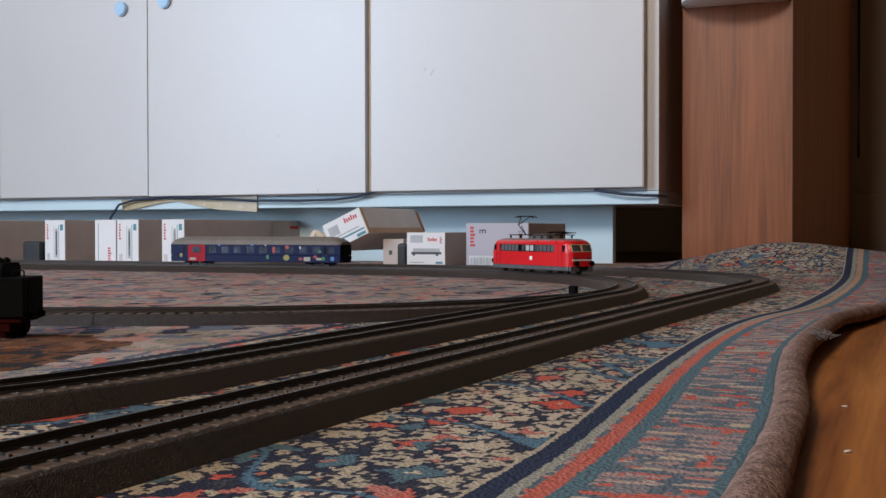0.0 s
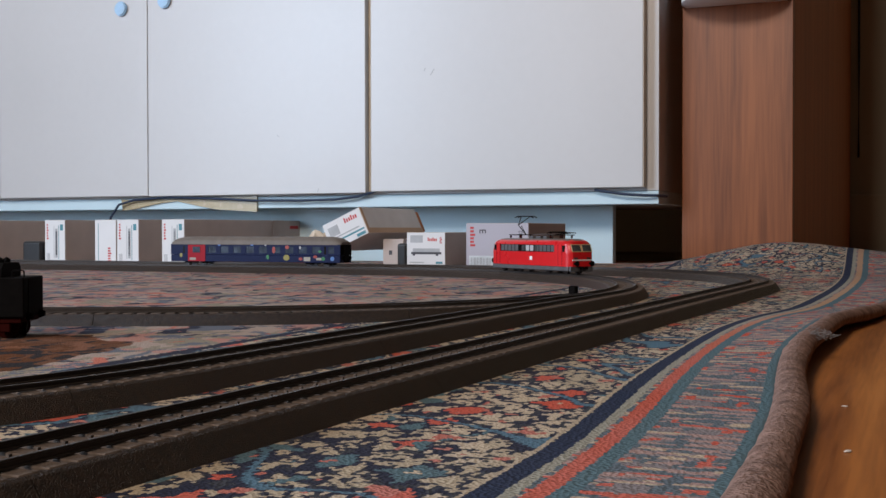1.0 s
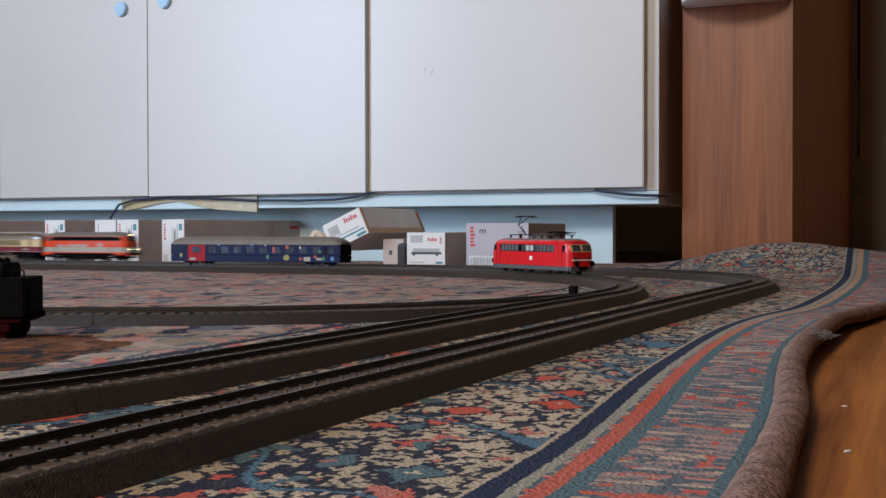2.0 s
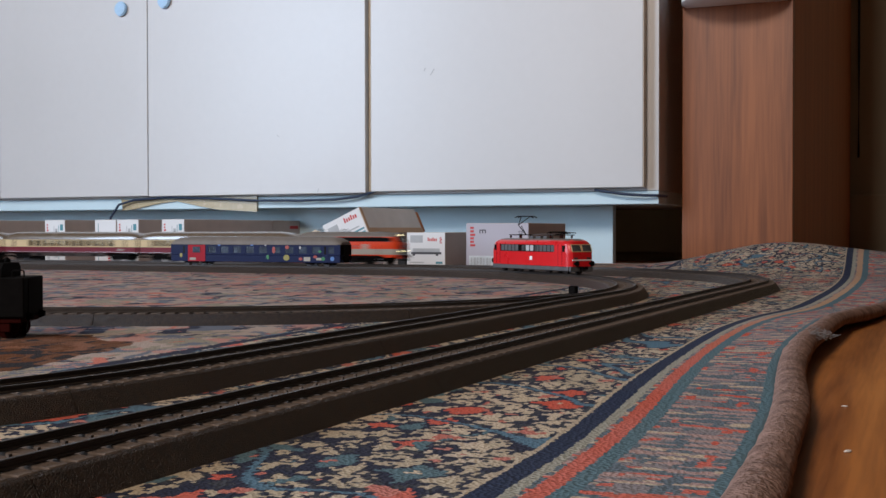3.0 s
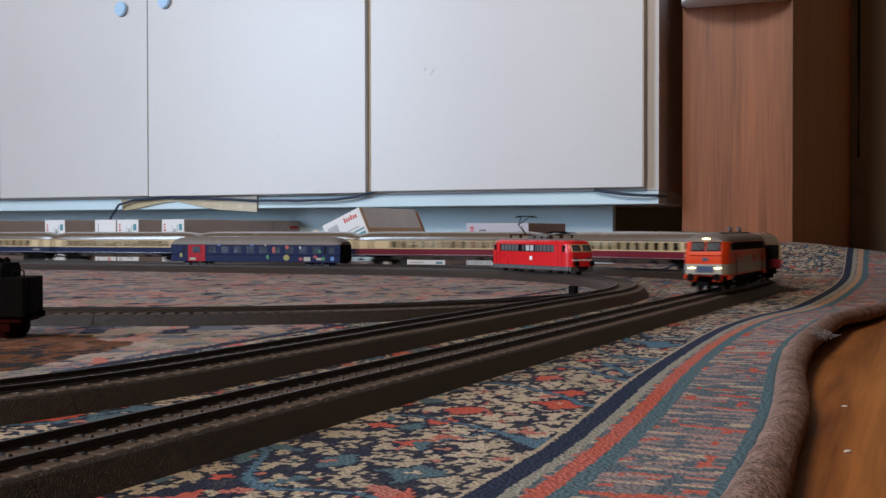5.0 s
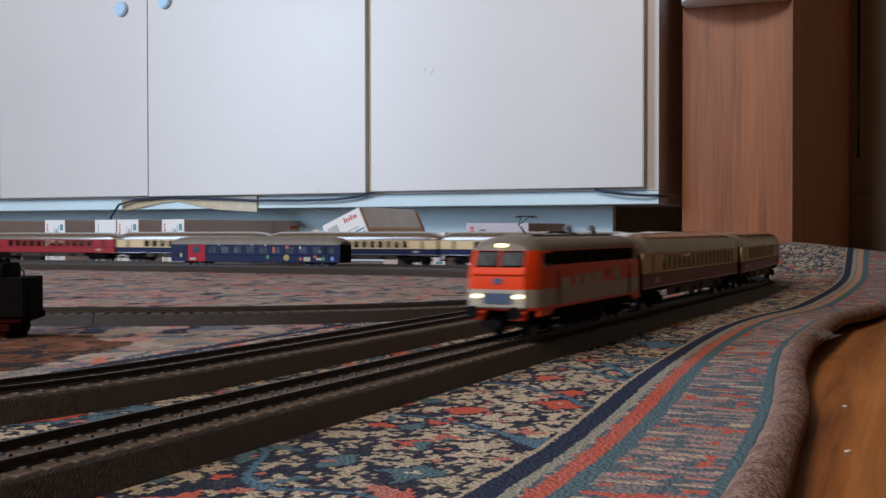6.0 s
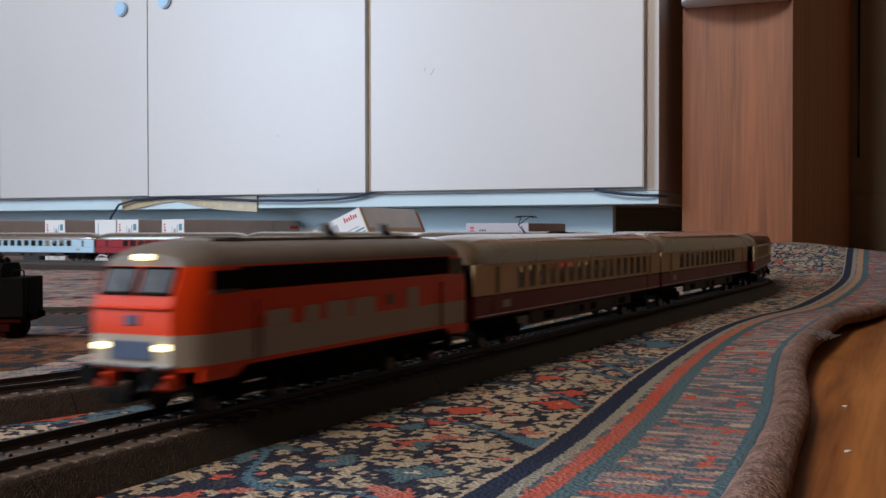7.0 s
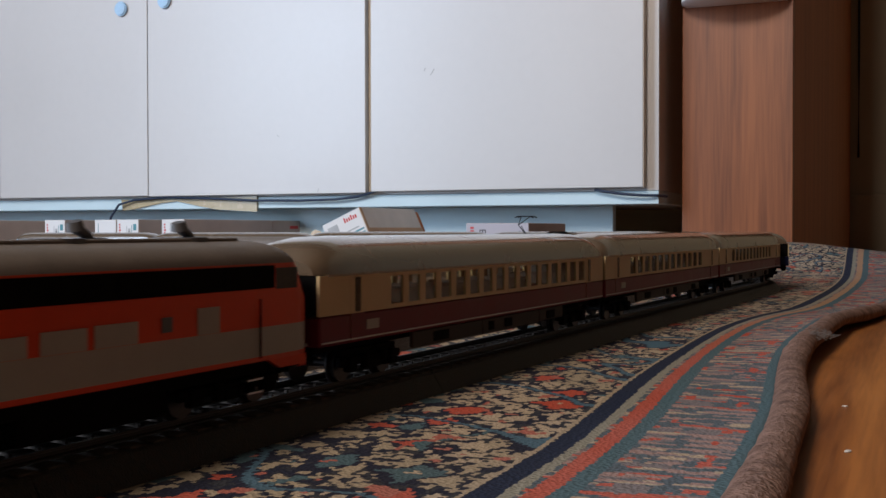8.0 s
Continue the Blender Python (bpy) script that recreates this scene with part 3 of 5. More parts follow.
def build_cables():
    c1 = [(-1.545, 1.80, 0.0), (-1.540, 1.80, 0.04), (-1.533, 1.800, 0.085), (-1.515, 1.803, 0.110), (-1.48, 1.806, 0.119), (-1.40, 1.806, 0.1235), (-1.30, 1.806, 0.120), (-1.20, 1.806, 0.115),
          (-1.10, 1.806, 0.1135), (-1.02, 1.806, 0.1145), (-0.975, 1.806, 0.119), (-0.945, 1.804, 0.126), (-0.925, 1.803, 0.131)]
    c1 = [at(a, b, z) for a, b, z in c1]
    ob = part("cable", tube(bmesh.new(), c1, 0.0024), M_CABLE, smooth=True)
    tagged(ob, "thin dark blue cable running under the cabinet doors", "cable", "cables")
    c2 = [(-0.53, 1.806, 0.1245), (-0.51, 1.804, 0.121), (-0.48, 1.803, 0.1165), (-0.445, 1.804, 0.1140), (-0.428, 1.81, 0.1140), (-0.418, 1.84, 0.113)]
    ob = part("cable", tube(bmesh.new(), [at(a, b, z) for a, b, z in c2], 0.0024), M_CABLE, smooth=True)
    tagged(ob, "thin dark blue cable coming out below a door", "cable", "cables")
    c3 = [(-0.206, 3.094, 1.4), (-0.2065, 3.094, 0.9), (-0.2055, 3.094, 0.5), (-0.206, 3.094, 0.244)]
    ob = part("cable", tube(bmesh.new(), [at(a, b, z) for a, b, z in c3], 0.0028), M_BLACK, smooth=True)
    tagged(ob, "black cable hanging down the wall behind the wooden chest", "cable", "cables")
    # parcel tape over the cable
    for pts, lab in (([(-1.518, 0.121), (-1.519, 0.1205), (-1.34, 0.1195), (-1.42, 0.1125), (-1.49, 0.1005), (-1.515, 0.0985)], "crinkled strip of brown parcel tape on the cabinet's bottom rail"),
                     ([(-1.40, 0.1195), (-1.195, 0.1235), (-1.195, 0.0935), (-1.285, 0.0985), (-1.33, 0.106)], "crinkled strip of brown parcel tape on the cabinet's bottom rail")):
        bm = bmesh.new()
        for b in (1.8135, 1.8172):
            [bm.verts.new(at(a, b + 0.0006 * math.sin(a * 90), z)) for a, z in pts]
        n = len(pts)
        bm.verts.ensure_lookup_table()
        vs = bm.verts[:]
        bm.faces.new(vs[:n]); bm.faces.new(vs[n:][::-1])
        for i in range(n):
            bm.faces.new((vs[i], vs[(i + 1) % n], vs[n + (i + 1) % n], vs[n + i]))
        bmesh.ops.recalc_face_normals(bm, faces=bm.faces)
        tagged(part("tape_strip", bm, M_TAPE), lab, "tape", "tape strips")


def build_pedestal():
    root = thing("wooden_pedestal", "long narrow beech-veneered chest standing beside the cabinet", "chest")
    root.matrix_basis = ROOM.copy()
    Z1 = 1.15
    part("front_panel", boxed(-0.3995, -0.223, 1.871, 1.889, FLOOR_Z, Z1, bevel=0.001), M_BEECH, root, "beech veneer front with straight grain")
    part("side_panel", boxed(-0.2412, -0.2235, 1.8893, 3.06, FLOOR_Z, Z1, bevel=0.001), M_REDBROWN, root, "red-brown side panel")
    part("side_panel", boxed(-0.399, -0.382, 1.8893, 3.06, FLOOR_Z, Z1, bevel=0.001), M_REDBROWN, root, "red-brown side panel")
    part("top", boxed(-0.399, -0.2235, 1.8715, 3.06, Z1 + 0.0005, Z1 + 0.018, bevel=0.001), M_BEECH, root)

    def half_round(r, z):
        return [(r * math.cos(math.pi + math.pi * k / 40), r * math.sin(math.pi + math.pi * k / 40), z) for k in range(41)]
    bracket = thing("wall_tray", "white half-round tray fixed to the wooden chest", "tray")
    bracket.matrix_basis = ROOM @ pose(-0.3125, 1.8702, 0.4235)
    part("rim", loft(bmesh.new(), [half_round(0.080, 0.0), half_round(0.0865, 0.004), half_round(0.0865, 0.045)]), M_CARD_W, bracket, smooth=True)
    for k in range(9):
        t = radians(246 + 2.4 * k)
        m = pose(0.0868 * math.cos(t), 0.0868 * math.sin(t), 0.015, rz=math.degrees(t))
        part("print", boxed(-0.0004, 0.0004, -0.0012, 0.0012, -0.0035, 0.0035), M_PRINT_R if k < 5 else M_PRINT_G, bracket).matrix_basis = m

# ---------------------------------------------------------------- rolling stock
# every vehicle: x forwards, y to its left, z = 0 at the top of the rails
M_ORANGE = surface("orange_paint", (0.62, 0.046, 0.006), 0.4, vary=0.06, scale=80, spec=0.25)
M_PEBBLE = surface("pebble_grey_paint", (0.34, 0.31, 0.26), 0.4, vary=0.05, scale=80, spec=0.25)
M_ROOFGREY = surface("dark_grey_roof_paint", (0.16, 0.135, 0.115), 0.58, vary=0.15, scale=80, spec=0.3)
M_SILVER = surface("silver_roof_paint", (0.130, 0.094, 0.063), 0.25, metal=0.0, vary=0.04, scale=60, bump=0.0, spec=0.9, coat=0.9)
M_CREAM = surface("cream_paint", (0.55, 0.42, 0.235), 0.4, vary=0.05, scale=80, spec=0.25)
M_WINE = surface("wine_red_paint", (0.14, 0.010, 0.020), 0.4, vary=0.08, scale=80, spec=0.2)
M_COBALT = surface("dark_blue_paint", (0.008, 0.013, 0.050), 0.45, vary=0.08, scale=80, spec=0.12)
# opaque pane with a bluish reflection put into its base colour
M_SHEENPANE = surface("blue_sheen_pane", (0.035, 0.05, 0.075), 0.15, vary=0.4, scale=60, bump=0, spec=0.4)
M_DINER = surface("carmine_red_paint", (0.24, 0.010, 0.015), 0.42, vary=0.08, scale=80, spec=0.2)
M_CRIMSON = surface("crimson_paint", (0.30, 0.008, 0.018), 0.5, vary=0.08, scale=80, spec=0.15)
M_PALEBLUE = surface("pale_blue_paint", (0.36, 0.53, 0.64), 0.35, vary=0.05, scale=80)
M_TRAFFIC = surface("traffic_red_paint", (0.60, 0.012, 0.016), 0.3, vary=0.05, scale=80, spec=0.4)
M_CHASSIS = surface("black_chassis", (0.006, 0.0055, 0.0055), 0.75, vary=0.3, scale=200, spec=0.03)
M_FRAMEGREY = surface("dark_grey_frame", (0.085, 0.085, 0.09), 0.5, vary=0.2, scale=200)
M_SKIRT = surface("dark_brown_skirt", (0.040, 0.028, 0.023), 0.6, vary=0.2, scale=150, spec=0.2)
M_WHEEL = surface("blackened_wheel", (0.05, 0.045, 0.045), 0.35, metal=0.8, vary=0.2)
M_WINDOW = surface("smoked_window_glass", (0.010, 0.009, 0.010), 0.15, vary=0.2, bump=0, spec=0.25)
M_WINDOW_L = surface("clear_window_plastic", (0.06, 0.062, 0.065), 0.22, vary=0.3, scale=120, bump=0, spec=0.12)
M_SEAT = surface("greyish_seat_plastic", (0.20, 0.17, 0.17), 0.6, vary=0.2)
M_SILVERTRIM = surface("silver_trim", (0.45, 0.45, 0.45), 0.35, metal=0.8)
M_HEAD = glowing("headlight_glow", (1.0, 0.86, 0.50), 3.0)
M_DARKRED = surface("red_wheel_paint", (0.028, 0.0028, 0.002), 0.7, vary=0.3, spec=0.05)
M_FRONTBLUE = surface("front_blue", (0.055, 0.085, 0.15), 0.4)


def panel(name, parent, x0, x1, side, y, z0, z1, mat, label="", t=0.0004, bevel=0.0):
    """A thin piece set on a vehicle's side wall."""
    return part(name, boxed(x0, x1, side * y, side * (y + t), z0, z1, bevel=bevel, seg=1), mat, parent, label)


def wheelset(x, r=0.0055):
    bm = bmesh.new()
    for y in (-0.0083, 0.0083):
        cyl(bm, (x, y, r), (0, 1, 0), r, 0.0024, 20)
        cyl(bm, (x, y * 0.87, r), (0, 1, 0), r + 0.0009, 0.0008, 20)
    cyl(bm, (x, 0, r), (0, 1, 0), 0.0012, 0.016, 8)
    return bm


def bogie(parent, x, base=0.029, half=0.0125, frame_mat=None, axles=2):
    """A bogie with its frame, axle boxes and wheelsets; its own origin at its pivot."""
    bm = bmesh.new()
    for y in (-half, half):
        box(bm, -base / 2 - 0.006, base / 2 + 0.006, y - 0.0012, y + 0.0012, 0.0050, 0.0078, bevel=0.0005, seg=1)
        for k in range(axles):
            ax = -base / 2 + base * k / (axles - 1)
            box(bm, ax - 0.0026, ax + 0.0026, y * 1.06 - 0.0014, y * 1.06 + 0.0014, 0.0032, 0.0082, bevel=0.0005, seg=1)
        for ax in (-base * 0.22, base * 0.22):
            cyl(bm, (ax, y * 1.12, 0.0062), (0, 0, 1), 0.0015, 0.005, 8)
        box(bm, -0.004, 0.004, y * 1.08 - 0.001, y * 1.08 + 0.001, 0.0035, 0.0062)
    box(bm, -base / 2 - 0.004, base / 2 + 0.004, -half, half, 0.0078, 0.0102)
    b = part("bogie", bm, frame_mat or M_CHASSIS, parent)
    b.matrix_basis = pose(x, 0, 0)
    for k in range(axles):
        part("wheelset", wheelset(-base / 2 + base * k / (axles - 1)), M_WHEEL, b)
    return b


def body_rings(L, half, z0, eave, top, nose, slope, waist):
    """Rings from tail to head for a loco body with slanted, rounded ends."""
    def ring(x, wid, sgn, drop):
        pts = []
        prof = [(1.0, z0), (1.0, 0.0139), (1.0, 0.0218), (1.0, waist), (0.985, eave - 0.002), (0.965, eave)]
        for k in range(1, 6):
            t = k / 6 * math.pi / 2
            prof.append((0.965 * math.cos(t) ** 0.72, eave + (top - drop - eave) * math.sin(t)))
        left = [(w * wid, z) for w, z in prof]
        allp = left + [(0, top - drop)] + [(-y, z) for y, z in reversed(left)]
        for y, z in allp:
            back = max(0.0, z - waist) * slope
            pts.append((x - sgn * back, y, z))
        return pts
    e = L / 2
    out = []
    for sgn in (-1, 1):
        st = [(e, half * 0.70, 0.0034), (e - nose * 0.22, half * 0.84, 0.0020), (e - nose * 0.55, half * 0.945, 0.0008), (e - nose, half, 0.0)]
        rs = [ring(sgn * x, w, sgn, d) for x, w, d in st]
        out += rs if sgn < 0 else rs[::-1]
    return out


def hull(rings):
    """A body skin whose two ends are closed level by level."""
    bm = loft(bmesh.new(), rings, caps=False)
    bm.verts.ensure_lookup_table()
    k = len(rings[0])
    n = k // 2
    for base in (0, k * (len(rings) - 1)):
        v = bm.verts[base:base + k]
        for i in range(n):
            j = k - 1 - i
            bm.faces.new((v[i], v[i + 1], v[j - 1], v[j]) if i + 1 != j - 1 else (v[i], v[i + 1], v[j]))
    bm.faces.new([bm.verts[r * k] for r in range(len(rings))] + [bm.verts[r * k + k - 1] for r in range(len(rings) - 1, -1, -1)])
    bmesh.ops.recalc_face_normals(bm, faces=bm.faces)
    return bm


def buffers_and_hook(parent, L, z=0.0118, reach=1.0):
    for sx in (-1, 1):
        for y in (-0.0100, 0.0100):
            bm = bmesh.new()
            cyl(bm, (sx * (L / 2 + 0.0022 * reach), y, z), (1, 0, 0), 0.0013, 0.0050 * reach, 10)
            cyl(bm, (sx * (L / 2 + 0.0050 * reach - 0.0002), y, z), (1, 0, 0), 0.0030, 0.0006, 14)
            part("buffer", bm, M_CHASSIS, parent)
        c = bmesh.new()
        box(c, sx * (L / 2 - 0.004), sx * (L / 2 + 0.0055 * reach), -0.0022, 0.0022, 0.0052, 0.0072, bevel=0.0004, seg=1)
        box(c, sx * (L / 2 + 0.0045 * reach), sx * (L / 2 + 0.0060 * reach), -0.0040, 0.0040, 0.0052, 0.0085, bevel=0.0004, seg=1)
        part("coupler", c, M_CHASSIS, parent)


def diesel_loco():
    root = thing("diesel_locomotive", "orange and pebble grey model diesel locomotive with lit headlights", "model train")
    L, half, z0, eave, top, waist = 0.1715, 0.0176, 0.0126, 0.0389, 0.0453, 0.0285
    body = part("body", hull(body_rings(L, half, z0, eave, top, 0.011, 0.45, waist)),
                [M_ORANGE, M_PEBBLE, M_ROOFGREY], root, smooth=True)
    me = body.data
    for f in me.polygons:
        z = f.center.z
        f.material_index = 2 if z > eave + 0.0002 else 1 if 0.0139 < z < 0.0218 else 0
    for s in (-1, 1):
        y = half - 0.0001
        for d0, d1, zt in ((0.0469, 0.0557, 0.0286), (0.0776, 0.0916, 0.0270), (0.0939, 0.1074, 0.0268), (0.1110, 0.1190, 0.0264), (0.1260, 0.1380, 0.0262)):
            panel("grey_block", root, s * (d0 - L / 2), s * (d1 - L / 2), s, y, 0.0219, zt, M_PEBBLE, "pebble grey stepped block")
        panel("badge", root, s * (0.0655 - L / 2), s * (0.0692 - L / 2), s, y, 0.0236, 0.0272, M_FRAMEGREY, "dark oval builder's plate")
        band = panel("window_band", root, -L / 2 + 0.022, L / 2 - 0.022, s, y - 0.0003, 0.0322, 0.0384, M_CHASSIS, "black side band", t=0.0005)
        for k in range(7):
            x = -L / 2 + 0.030 + k * 0.0195
            part("grille", boxed(x, x + 0.015, s * (y + 0.0003), s * (y + 0.0005), 0.0329, 0.0377), M_CHASSIS, band)
        for sx in (-1, 1):
            panel("cab_window", root, sx * (L / 2 - 0.0210), sx * (L / 2 - 0.0105), s, y - 0.0005, 0.0318, 0.0376, M_WINDOW_L, "grey cab side window", t=0.0005)
            part("door_seam", boxed(sx * (L / 2 - 0.0290), sx * (L / 2 - 0.0286), s * y, s * (y + 0.0005), 0.0135, 0.0295), M_WINE, root)
            part("handrail", tube(bmesh.new(), [(sx * (L / 2 - 0.0300), s * (half + 0.0009), 0.0140), (sx * (L / 2 - 0.0300), s * (half + 0.0009), 0.0250)], 0.0002, 6), M_CHASSIS, root)
            for z in (0.0040, 0.0075):
                part("step", boxed(sx * (L / 2 - 0.033), sx * (L / 2 - 0.026), s * 0.0145, s * 0.0165, z, z + 0.0005), M_STEEL, root)
    # ends
    for sx in (-1, 1):
        xf = sx * L / 2

        def on_front(y, z, out=0.0):
            return Vector((xf - sx * max(0.0, z - waist) * 0.45 + sx * out, y, z))
        for y in (-0.0060, 0.0060):
            m = Matrix.Translation(on_front(y, 0.0351, 0.0001)) @ Matrix.Rotation(sx * -math.atan(0.45), 4, "Y")
            w = part("windscreen", boxed(-0.0005, 0.0004, -0.0050, 0.0050, -0.0034, 0.0034, bevel=0.0004, seg=1), M_WINDOW_L, root, "grey windscreen pane")
            rim = bmesh.new()
            for q in ((-0.0054, 0.0054, 0.0034, 0.0038), (-0.0054, 0.0054, -0.0038, -0.0034), (-0.0054, -0.0050, -0.0034, 0.0034), (0.0050, 0.0054, -0.0034, 0.0034)):
                box(rim, -0.0003, 0.0006, q[0], q[1], q[2], q[3])
            part("rubber_frame", rim, M_CHASSIS, w)
            w.matrix_basis = m
        for y in (-1, 1):
            sk = bmesh.new()
            loft(sk, [[(xf - sx * x, y * (half - d), z) for x, z in ((0.006, 0.0127), (0.006, 0.0099), (0.019, 0.0099), (0.025, 0.0127))] for d in (0.0002, 0.0016)])
            part("cab_skirt", sk, M_ORANGE, root, "orange skirt below the cab")
        part("brow", boxed(xf - sx * 0.003, xf + sx * 0.0009, -0.0122, 0.0122, 0.0281, 0.0289, bevel=0.0003, seg=1), M_ORANGE, root, "orange ledge under the windscreens")
        # panel coloured for the bluish reflection on the grey front band
        part("front_sheen", boxed(xf, xf + sx * 0.0007, -0.0068, 0.0068, 0.0155, 0.0202, bevel=0.0002, seg=1), M_FRONTBLUE, root, "greyish blue panel for the reflection between the lights")
        part("front_rail", boxed(xf - sx * 0.001, xf + sx * 0.0016, -0.0134, 0.0134, 0.0136, 0.0146, bevel=0.0003, seg=1), M_SILVERTRIM, root)
        part("emblem", boxed(xf - sx * 0.001, xf + sx * 0.0004, -0.0022, 0.0022, 0.0240, 0.0268, bevel=0.0003, seg=1), M_FRONTBLUE, root, "small blue square emblem")
        for y in (-0.0098, 0.0098):
            h = part("headlight", boxed(xf - sx * 0.001, xf + sx * 0.0009, y - 0.0024, y + 0.0024, 0.0180, 0.0195, bevel=0.0005, seg=2), M_HEAD if sx > 0 else M_WINDOW_L, root, "lit warm white headlight" if sx > 0 else "")
            part("buffer_shroud", boxed(xf - sx * 0.003, xf + sx * 0.001, y - 0.0035, y + 0.0035, 0.0082, 0.0122, bevel=0.0006), M_ORANGE, root)
        t = on_front(0, 0.0413, 0.0012)
        part("top_light", boxed(t.x - 0.0014, t.x + 0.0012, -0.0024, 0.0024, 0.0404, 0.0419, bevel=0.0005), M_HEAD if sx > 0 else M_WINDOW_L, root, "lit warm white top light" if sx > 0 else "")
        part("wiper", tube(bmesh.new(), [on_front(-0.001, 0.0312, 0.0009), on_front(-0.006, 0.0362, 0.0009)], 0.00018, 5), M_CHASSIS, root)
    # underframe
    un = bmesh.new()
    box(un, -0.024, 0.024, -0.0135, 0.0135, 0.0025, 0.0105, bevel=0.001)
    box(un, -0.080, 0.080, -0.0150, 0.0150, 0.0090, 0.0123)
    part("fuel_tank", un, M_CHASSIS, root)
    # roof fittings
    for x in (-0.0075, -0.0455):
        e = bmesh.new()
        tube(e, [(x - 0.0046, 0.0, top), (x - 0.0034, 0.0, top + 0.0014), (x - 0.0016, 0.0, top + 0.0024), (x + 0.0004, 0.0, top + 0.0031)], 0.0013, 12)
        cyl(e, (x + 0.0006, 0.0, top + 0.0038), (0.25, 0, 1), 0.0023, 0.0022, 16, 0.0019)
        box(e, x - 0.0085, x - 0.0008, -0.0026, 0.0026, top - 0.0004, top + 0.0009, bevel=0.0004, seg=1)
        part("exhaust_hood", e, M_FRAMEGREY, root, "grey curved exhaust hood", smooth=True)
    for x in (-0.045, 0.052, 0.0):
        part("roof_fan", cyl(bmesh.new(), (x, 0, top + 0.0001), (0, 0, 1), 0.0075, 0.0014, 24), M_FRAMEGREY, root)
    rb = boxed(-0.062, 0.062, -0.0068, 0.0068, top - 0.0012, top + 0.0006, bevel=0.0004)
    part("roof_hatch", rb, M_ROOFGREY, root)
    buffers_and_hook(root, L)
    bg = [bogie(root, 0.050, 0.032), bogie(root, -0.050, 0.032)]
    return root, bg, 0.050


def coach(name, label, L, top, half, upper, lower, roof, frame, split, doors=(), win=None, wz=(0.0232, 0.0314), trim=None, lit=True, z0=0.0122, eave=None, hw=0.0051):
    """A passenger coach: skin in two colours, rounded silver roof, windows one by one, doors, gear below and two bogies."""
    root = thing(name, label, "model train", "coaches of the train" if name == "passenger_coach" else "")
    eave = eave or top - 0.0126
    e = L / 2
    low = bmesh.new()
    box(low, -e, e, -half, half, z0, split - 0.0002, bevel=0.0006, seg=1)
    part("lower_wall", low, lower, root)
    xs = sorted(win or [0.084 - k * 0.0147 for k in range(13)])
    for s in (-1, 1):
        up = bmesh.new()
        y0, y1 = s * (half - 0.0010), s * half
        box(up, -e, e, y0, y1, split, wz[0])
        box(up, -e, e, y0, y1, wz[1], eave)
        cuts = [-e] + [v for x in xs for v in (x - hw, x + hw)] + [e]
        for c0, c1 in zip(cuts[0::2], cuts[1::2]):
            box(up, c0, c1, y0, y1, wz[0], wz[1])
        part("upper_wall", up, upper, root)
        for x in xs:
            panel("window", root, x - hw + 0.0001, x + hw - 0.0001, s, half - 0.0007, wz[0] + 0.0001, wz[1] - 0.0001, M_PANE if lit else M_SHEENPANE, t=0.0003)
    for sx in (-1, 1):
        part("end_wall", boxed(sx * (e - 0.001), sx * e, -half + 0.0011, half - 0.0011, split, eave), M_CHASSIS, root, "black coach end")
    if lit:
        for k, x in enumerate(xs):
            if (k * 7) % 5 < 3:
                part("seat", boxed(x + 0.0030, x + 0.0052, -half + 0.002, half - 0.002 if k % 3 else 0.0, split, wz[0] + 0.0042, bevel=0.0006, seg=1), M_SEAT, root)
        part("partition", boxed(xs[0] - 0.006, xs[0] - 0.0055, -half + 0.0012, half - 0.0012, split, eave - 0.0002), M_SEAT, root)
        part("partition", boxed(xs[-1] + 0.0055, xs[-1] + 0.006, -half + 0.0012, half - 0.0012, split, eave - 0.0002), M_SEAT, root)
    # roof: arched, drawn in at both ends
    rings = []
    for x, w, d in [(-e - 0.0003, 0.86, 0.0068), (-e + 0.003, 0.95, 0.0040), (-e + 0.008, 0.99, 0.0018), (-e + 0.018, 1.0, 0.0003), (-e + 0.03, 1.0, 0.0),
                    (e - 0.03, 1.0, 0.0), (e - 0.018, 1.0, 0.0003), (e - 0.008, 0.99, 0.0018), (e - 0.003, 0.95, 0.0040), (e + 0.0003, 0.86, 0.0068)]:
        ring = []
        for k in range(17):
            t = math.pi * k / 16
            c, sn = math.cos(t), math.sin(t)
            ring.append((x, half * 1.015 * w * math.copysign(abs(c) ** 0.78, c), eave + 0.0002 + (top - eave - d) * sn ** 0.9))
        rings.append(ring)
    part("roof", loft(bmesh.new(), rings), roof, root, smooth=True)
    for s in (-1, 1):
        part("rain_gutter", boxed(-e + 0.004, e - 0.004, s * half, s * (half + 0.0006), eave - 0.0003, eave + 0.0004), roof, root)
        if trim:
            part("trim_line", boxed(-e + 0.001, e - 0.001, s * half, s * (half + 0.0003), z0 + 0.0010, z0 + 0.0014), trim, root)
        for x in (-e + 0.0225, e - 0.0225):
            door = panel("door", root, x - 0.0045, x + 0.0045, s, half - 0.0001, z0 + 0.0005, eave - 0.001, upper if not doors else doors[0], t=0.0002)
            panel("door_window", door, x - 0.0016, x + 0.0016, s, half + 0.0001, wz[0] - 0.001, wz[1] + 0.0005, M_WINDOW, t=0.0002)
            if not doors:
                panel("door_skirt", door, x - 0.0045, x + 0.0045, s, half + 0.00005, z0 + 0.0005, split - 0.0001, lower, t=0.0002)
        part("number_panel", boxed(e - 0.036, e - 0.028, s * half, s * (half + 0.0002), z0 + 0.0035, z0 + 0.0066), M_PEBBLE, root, "small pale lettering block")
